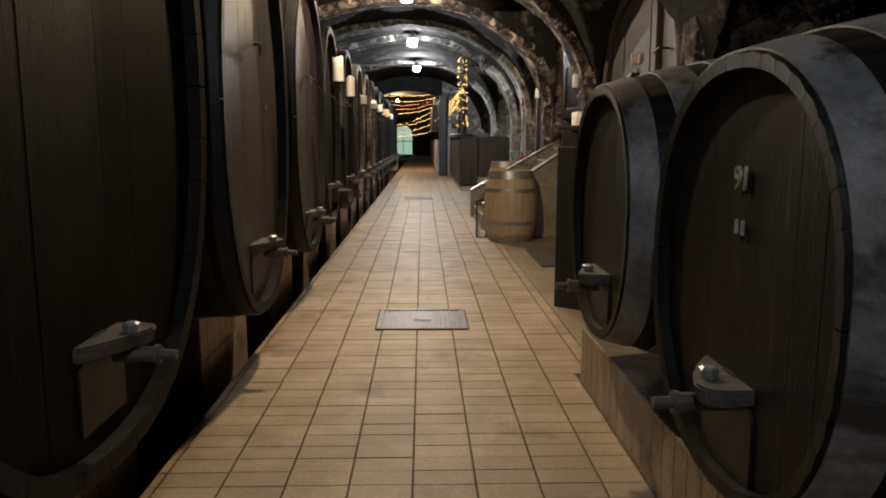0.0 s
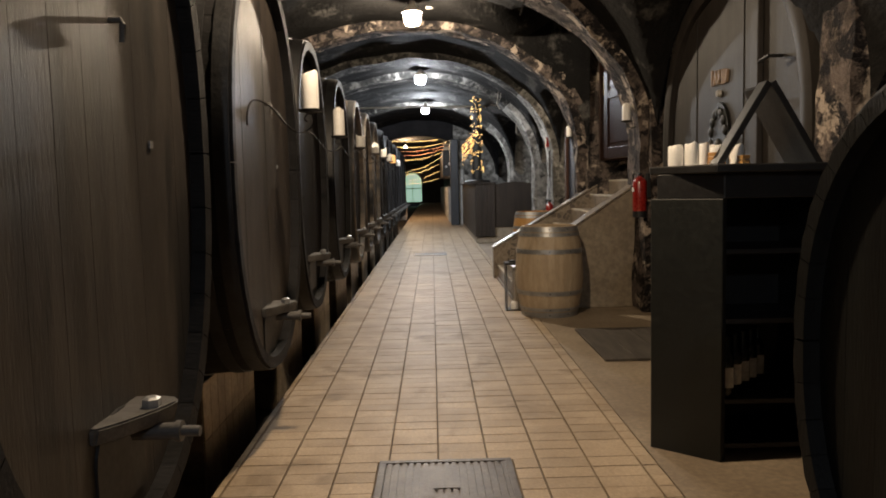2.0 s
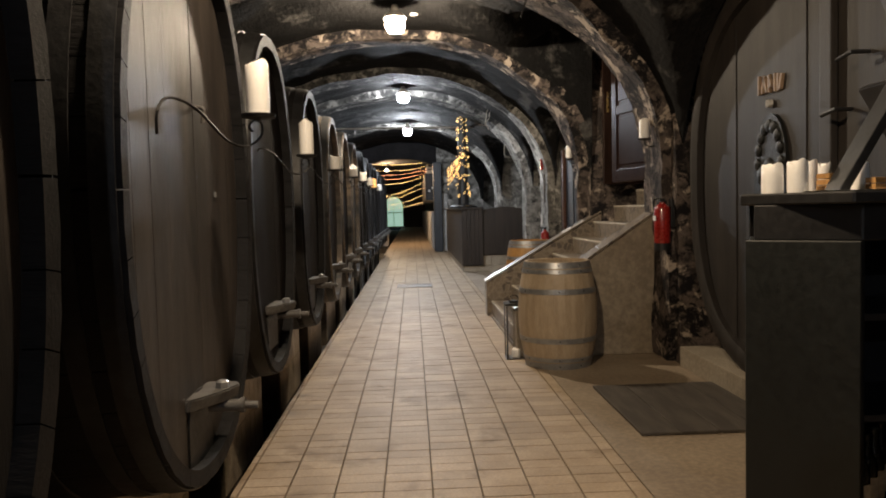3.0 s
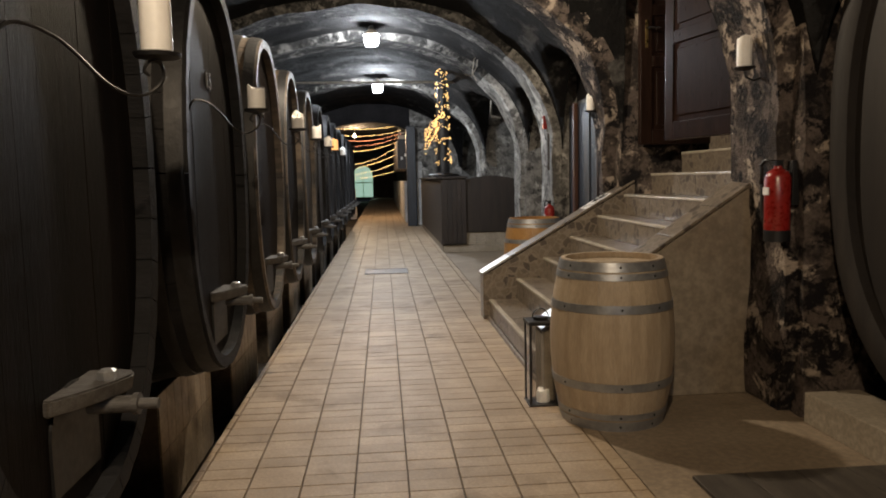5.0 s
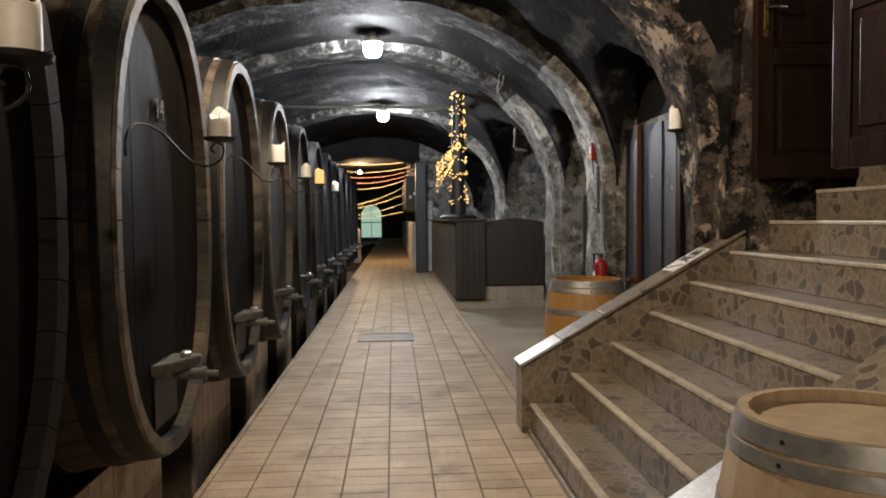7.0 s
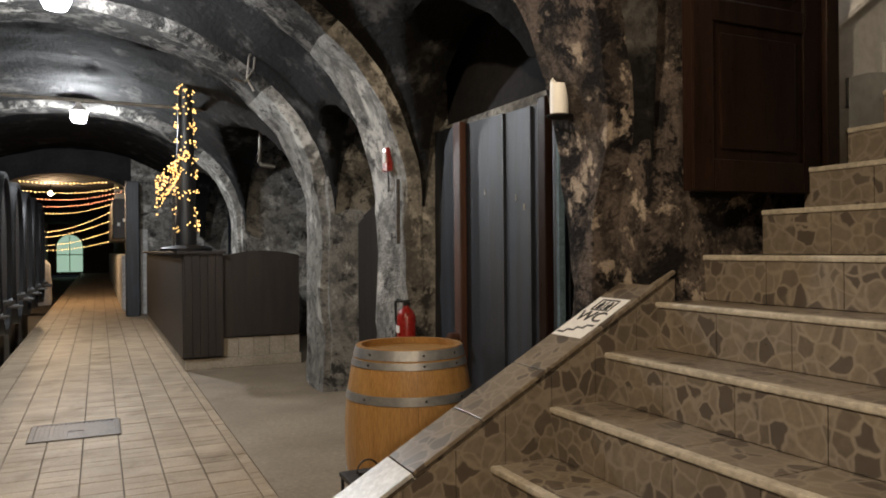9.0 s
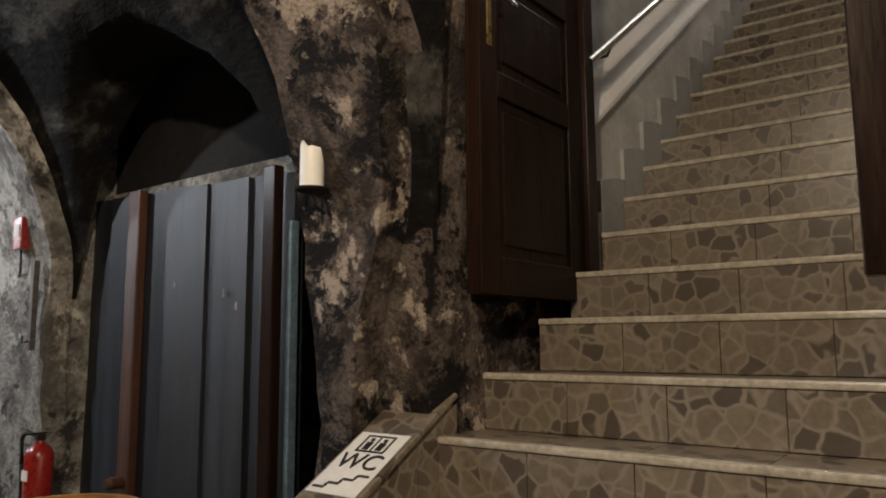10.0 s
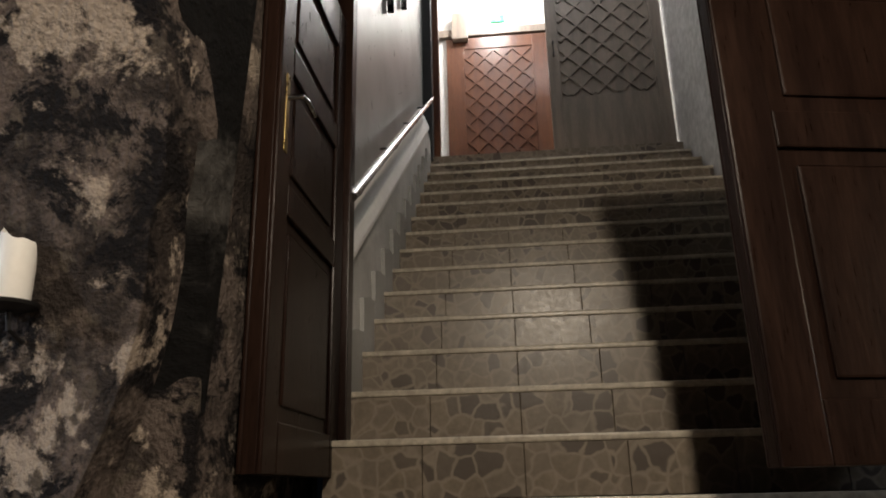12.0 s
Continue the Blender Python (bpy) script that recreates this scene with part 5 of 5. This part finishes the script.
tree = thing("light_tree", "dark bottle-shaped figure wound with warm string lights", "lit figure", (1.05, 19.75, 1.44))
part("base", lathe(bmesh.new(), [(0.30, 0), (0.31, 0.03), (0.25, 0.06), (0.12, 0.07)], 28), BLACK, tree, "", True)
part("stem", lathe(bmesh.new(), [(0.12, 0.05), (0.13, 0.3), (0.10, 0.5), (0.12, 0.7), (0.11, 1.1), (0.09, 1.5), (0.08, 2.05)], 20), BLACK, tree, "", True)
part("side_arm", tube(bmesh.new(), [(0, 0, 0.95), (-0.15, -0.02, 0.9), (-0.28, -0.02, 0.72)], 0.03), BLACK, tree, "", True)
rnd = random.Random(5)
bm = bmesh.new()
spots = []
for q in range(250):
    # turns of the string crowd in places and leave dark gaps between
    u = q / 250
    z = 0.22 + 1.83 * (u + 0.018 * math.sin(u * 57))
    a = rnd.uniform(0, 2 * math.pi)
    r = 0.135 - 0.045 * u + 0.03 * rnd.random()
    if 0.45 < z < 0.62 and q % 3:
        continue
    spots.append((r * math.cos(a), r * math.sin(a), z + rnd.uniform(-0.02, 0.02)))
for q in range(210):
    # a heavy fringe of lights over the side arm
    u, v = rnd.random(), rnd.random()
    spots.append((-0.40 * u + 0.05, -0.14 + 0.2 * rnd.random(), 1.25 - 0.62 * u * (0.55 + 0.6 * v) - 0.12 * v))
for p in spots:
    bmesh.ops.create_icosphere(bm, subdivisions=1, radius=rnd.uniform(0.008, 0.0125), matrix=Matrix.Translation(p))
lights = part("fairy_lights", bm, LED_TREE, tree, "warm glowing fairy lights")
tagged(lights, kind="stuff")
for q in range(2):
    bx = thing("wire_cage", "thin black metal frame standing on the counter", "frame", (0.98 + 0.02 * q, 20.6 + 0.4 * q, 1.44), 0, "metal frames")
    for x in (0, 0.2):
        part("upright", box_bm(x, x + 0.02, 0, 0.02, 0, 0.75 + 0.1 * q), BLACK, bx)
    part("crossbar", box_bm(0.0205, 0.1995, 0, 0.02, 0.72 + 0.1 * q, 0.74 + 0.1 * q), BLACK, bx)

# tie rod, pipe and loose cables under the vault
td = thing("tie_rod", "long thin iron tie rod across the vault", "tie rod")
part("rod", tube(bmesh.new(), [(-2.6, 20.4, 3.33), (0, 20.4, 3.32), (2.15, 20.4, 3.30)], 0.022), RODM, td, "", True)
pp = thing("drain_pipe", "pale bent pipe on the pier under the tie rod", "pipe")
part("pipe", tube(bmesh.new(), [(2.12, 20.5, 3.28), (2.10, 20.5, 2.66), (2.12, 20.5, 2.62), (2.3, 20.5, 2.60)], 0.03, 10), RODM, pp, "", True)
for q, pts in enumerate(([(1.42, 17.2, 3.32), (1.38, 17.1, 3.1), (1.28, 17.0, 2.95), (1.18, 17.0, 2.98)], [(1.42, 17.2, 3.32), (1.34, 17.1, 3.22), (1.30, 17.0, 3.0), (1.36, 17.0, 2.88)],
                        [(1.75, 16.4, 3.28), (1.62, 16.4, 3.15), (1.58, 16.3, 3.24)], [(0.95, 10.0, 3.5), (0.98, 9.9, 3.3), (0.92, 9.9, 3.12)], [(0.2, 9.6, 3.62), (0.18, 9.6, 3.45), (0.19, 9.6, 3.36)])):
    cb = thing("loose_cable", "loose dark cable hanging from the vault", "cable", (0, 0, 0), 0, "hanging cables")
    part("wire", tube(bmesh.new(), pts, 0.009, 6), RODM if q < 2 else BLACK, cb, "", True)

# ---- hall beyond the portal ----
STRINGS = [(3.22, 3.22, 0.16), (3.16, 3.18, 0.28), (3.05, 3.14, 0.32), (2.92, 3.10, 0.36), (2.80, 3.05, 0.42), (2.1, 3.0, 0.45), (1.95, 2.7, 0.35), (1.7, 2.35, 0.3), (1.55, 1.95, 0.2)]
for q, (za, zb, sag) in enumerate(STRINGS):
    t = thing("light_string", "sagging string of warm bulbs across the far hall", "string lights", (0, 29.6 + q * 0.8, 0), 0, "strings of lights")
    pts = [(-2.5 + 3.45 * i / 16, 0.0, za + (zb - za) * i / 16 - sag * (1 - (2 * i / 16 - 1) ** 2)) for i in range(17)]
    part("wire", tube(bmesh.new(), pts, 0.005, 5), BLACK, t)
    bm = bmesh.new()
    for i in range(40):
        u = i / 40 * 16
        a, b = Vector(pts[int(u)]), Vector(pts[min(16, int(u) + 1)])
        bmesh.ops.create_icosphere(bm, subdivisions=1, radius=0.012, matrix=Matrix.Translation(a.lerp(b, u % 1) - Vector((0, 0, 0.016))))
    tagged(part("bulbs", bm, LED_RED if q in (2, 3) else LED, t, "warm glowing bulbs"), kind="stuff")
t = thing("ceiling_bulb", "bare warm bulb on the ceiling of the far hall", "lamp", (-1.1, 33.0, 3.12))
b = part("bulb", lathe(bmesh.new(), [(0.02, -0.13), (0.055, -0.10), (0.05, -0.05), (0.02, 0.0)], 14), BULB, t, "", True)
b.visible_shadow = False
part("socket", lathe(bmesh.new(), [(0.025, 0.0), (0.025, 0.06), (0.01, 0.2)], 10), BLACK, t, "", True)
bw = thing("far_window", "bright pale green arched glazed door at the far end", "window", (-1.7, 65.96, 0), kind="structure")
bm = bmesh.new()
prof = [(-0.78, 0.1), (0.78, 0.1)] + [(0.78 * math.cos(math.pi * i / 16), 1.75 + 0.85 * math.sin(math.pi * i / 16)) for i in range(17)]
f = [bm.verts.new((x, 0, z)) for x, z in prof]
bm.faces.new(f)
part("pane", bm, DAYGLOW, bw, "bright frosted pane")
part("glazing_bar", box_bm(-0.03, 0.03, -0.05, -0.01, 0.1, 2.55), WHITE, bw)
part("glazing_bar", box_bm(-0.78, 0.78, -0.05, -0.011, 1.22, 1.30), WHITE, bw)
for q in range(20):
    t = thing("metal_cabinet", "pale grey cabinet along the far hall wall", "cabinet", (0.75, 29.4 + q * 1.3, 0), 0, "far cabinets")
    part("body", box_bm(-0.15, 0.25, 0, 1.2, 0.02, 1.35, 0.01), PALE_GREY, t)
    part("door", box_bm(-0.17, -0.152, 0.02, 0.58, 0.05, 1.32, 0.004), PALE_GREY, t)
    part("door", box_bm(-0.17, -0.152, 0.6, 1.18, 0.05, 1.32, 0.004), PALE_GREY, t)
for k in range(5):
    cup = thing("wall_cabinet", "dark wooden wall cupboard hung in the far hall", "cupboard", (0.6, 29.3 + 1.64 * k, 1.75), 0, "wall cupboards")
    part("body", box_bm(-0.2, 0.4, 0, 1.6, 0, 0.95, 0.01), COUNTER, cup)
    for q in range(2):
        part("door", box_bm(-0.222, -0.202, 0.02 + 0.79 * q, 0.79 + 0.79 * q, 0.02, 0.93, 0.004), COUNTER, cup)
    if k == 0:
        wc_ = cup
part("notice", box_bm(0.0, 0.05, -0.004, -0.001, 0.4, 0.48), WHITE, wc_)
part("notice", box_bm(-0.12, -0.06, -0.004, -0.001, 0.3, 0.38), WHITE, wc_)
for q, (dx, w, h) in enumerate(((-0.17, 0.26, 0.34), (0.12, 0.25, 0.46))):
    cr = thing("wooden_crate", "pale open wooden crate standing on the wall cupboard", "crate", (0.6 + dx, 29.34, 2.70), 0, "crates on the cupboard")
    for z in (0.0, h / 2, h - 0.05):
        part("slat", box_bm(0, w, 0, 0.02, z, z + 0.05 + 0.08 * (z == 0), 0.003), OAK, cr)
        part("slat", box_bm(0, 0.02, 0.0205, 0.3, z, z + 0.05 + 0.08 * (z == 0), 0.003), OAK, cr)
    for x in (0.0205, w - 0.02):
        part("corner_post", box_bm(x, x + 0.02, 0.0205, 0.045, 0, h, 0.002), OAK, cr)
bundle = thing("wrapped_stack", "pale plastic-wrapped stack beside the far casks", "stack", (-1.42, 33.0, 0))
bm = bmesh.new()
lathe(bm, [(0.30, 0.0), (0.33, 0.15), (0.31, 0.42), (0.335, 0.62), (0.31, 0.85), (0.30, 1.1), (0.22, 1.22), (0.06, 1.25)], 28)
for v in bm.verts:
    v.co.x *= 1 + 0.10 * noise.noise((v.co.x * 7, v.co.y * 7, v.co.z * 5))
part("wrapping", bm, PALE_GREY, bundle, "", True)
part("tie_band", lathe(bmesh.new(), [(0.345, 0.50), (0.35, 0.51), (0.35, 0.54), (0.345, 0.55)], 28), BAR, bundle, "", True)
wl = thing("wall_locker", "tall dark blue-grey post beside the portal", "post", (0.72, 27.9, 0))
part("body", box_bm(-0.1, 0.18, 0, 0.5, 0, 3.0, 0.02), BLUE, wl)

# ---- floor tiles ----
TW, TL, JX, JY = 0.2445, 0.123, 0.0066, 0.0030
COL0 = -0.04 - 5 * TW
GRATES = [(-0.335, 0.325, 5.01, 5.625), (-0.43, 0.23, 16.572, 17.187)]
floor_ob = bpy.data.objects["floor"]


def tile_mesh(x0, x1):
    bm = box_bm(x0 + JX / 2, x1 - JX / 2, JY / 2, TL - JY / 2, -0.013, 0.0)
    for v in bm.verts:
        if v.co.z > -0.001:
            v.co.x += 0.0015 if v.co.x < (x0 + x1) / 2 else -0.0015
            v.co.y += 0.0015 if v.co.y < TL / 2 else -0.0015
    bmesh.ops.recalc_face_normals(bm, faces=bm.faces[:])
    me = bpy.data.meshes.new("floor_tile")
    bm.to_mesh(me)
    bm.free()
    me.materials.append(TILE)
    return me


def columns(y):
    right = 0.87 if y < 3.95 or y > 28.4 else 1.02
    out = []
    x = COL0
    while x < right - 0.02:
        a, b = max(x, FLOOR_L + 0.002), min(x + TW, right)
        if b - a > 0.03:
            out.append((round(a, 4), round(b, 4)))
        x += TW
    return out


shared = {}
verts, faces = [], []
trnd = random.Random(3)
count = 0
for row in range(int(69.6 / TL)):
    y = -3.969 + row * TL
    spans = columns(y)
    for gx0, gx1, gy0, gy1 in GRATES:
        if gy0 < y + TL / 2 < gy1:
            spans = [(a, min(b, gx0)) for a, b in spans if a < gx0 - 0.02] + [(max(a, gx1), b) for a, b in spans if b > gx1 + 0.02]
    for a, b in spans:
        dz = trnd.uniform(-0.002, 0.001)
        if 2.6 < y < 6.6 and count < 300:
            if (a, b) not in shared:
                shared[(a, b)] = tile_mesh(a, b)
            ob = new("floor_tile", shared[(a, b)])
            ob.parent = floor_ob
            ob.location = (0, y, dz)
            count += 1
        else:
            i = len(verts)
            jy = JY * (1.8 if b < -0.75 else trnd.uniform(0.8, 1.2))
            x0, x1, y0, y1 = a + JX / 2, b - JX / 2, y + jy / 2, y + TL - jy / 2
            verts += [(x0, y0, -0.013), (x1, y0, -0.013), (x1, y1, -0.013), (x0, y1, -0.013), (x0 + 0.0015, y0 + 0.0015, dz), (x1 - 0.0015, y0 + 0.0015, dz),
                      (x1 - 0.0015, y1 - 0.0015, dz), (x0 + 0.0015, y1 - 0.0015, dz)]
            faces += [(i + 4, i + 5, i + 6, i + 7)] + [(i + k, i + (k + 1) % 4, i + 4 + (k + 1) % 4, i + 4 + k) for k in range(4)]
me = bpy.data.meshes.new("far_tiles")
me.from_pydata(verts, [], faces)
me.materials.append(TILE_FAR)
far = new("far_tiles", me)
far.parent = floor_ob
tagged(far, kind="stuff")
structure("floor_side", box_bm(1.022, 3.9, 3.93, 28.5, -0.2, 0.0), SCREED, "smooth worn brownish screed beside the tiles", "floor")
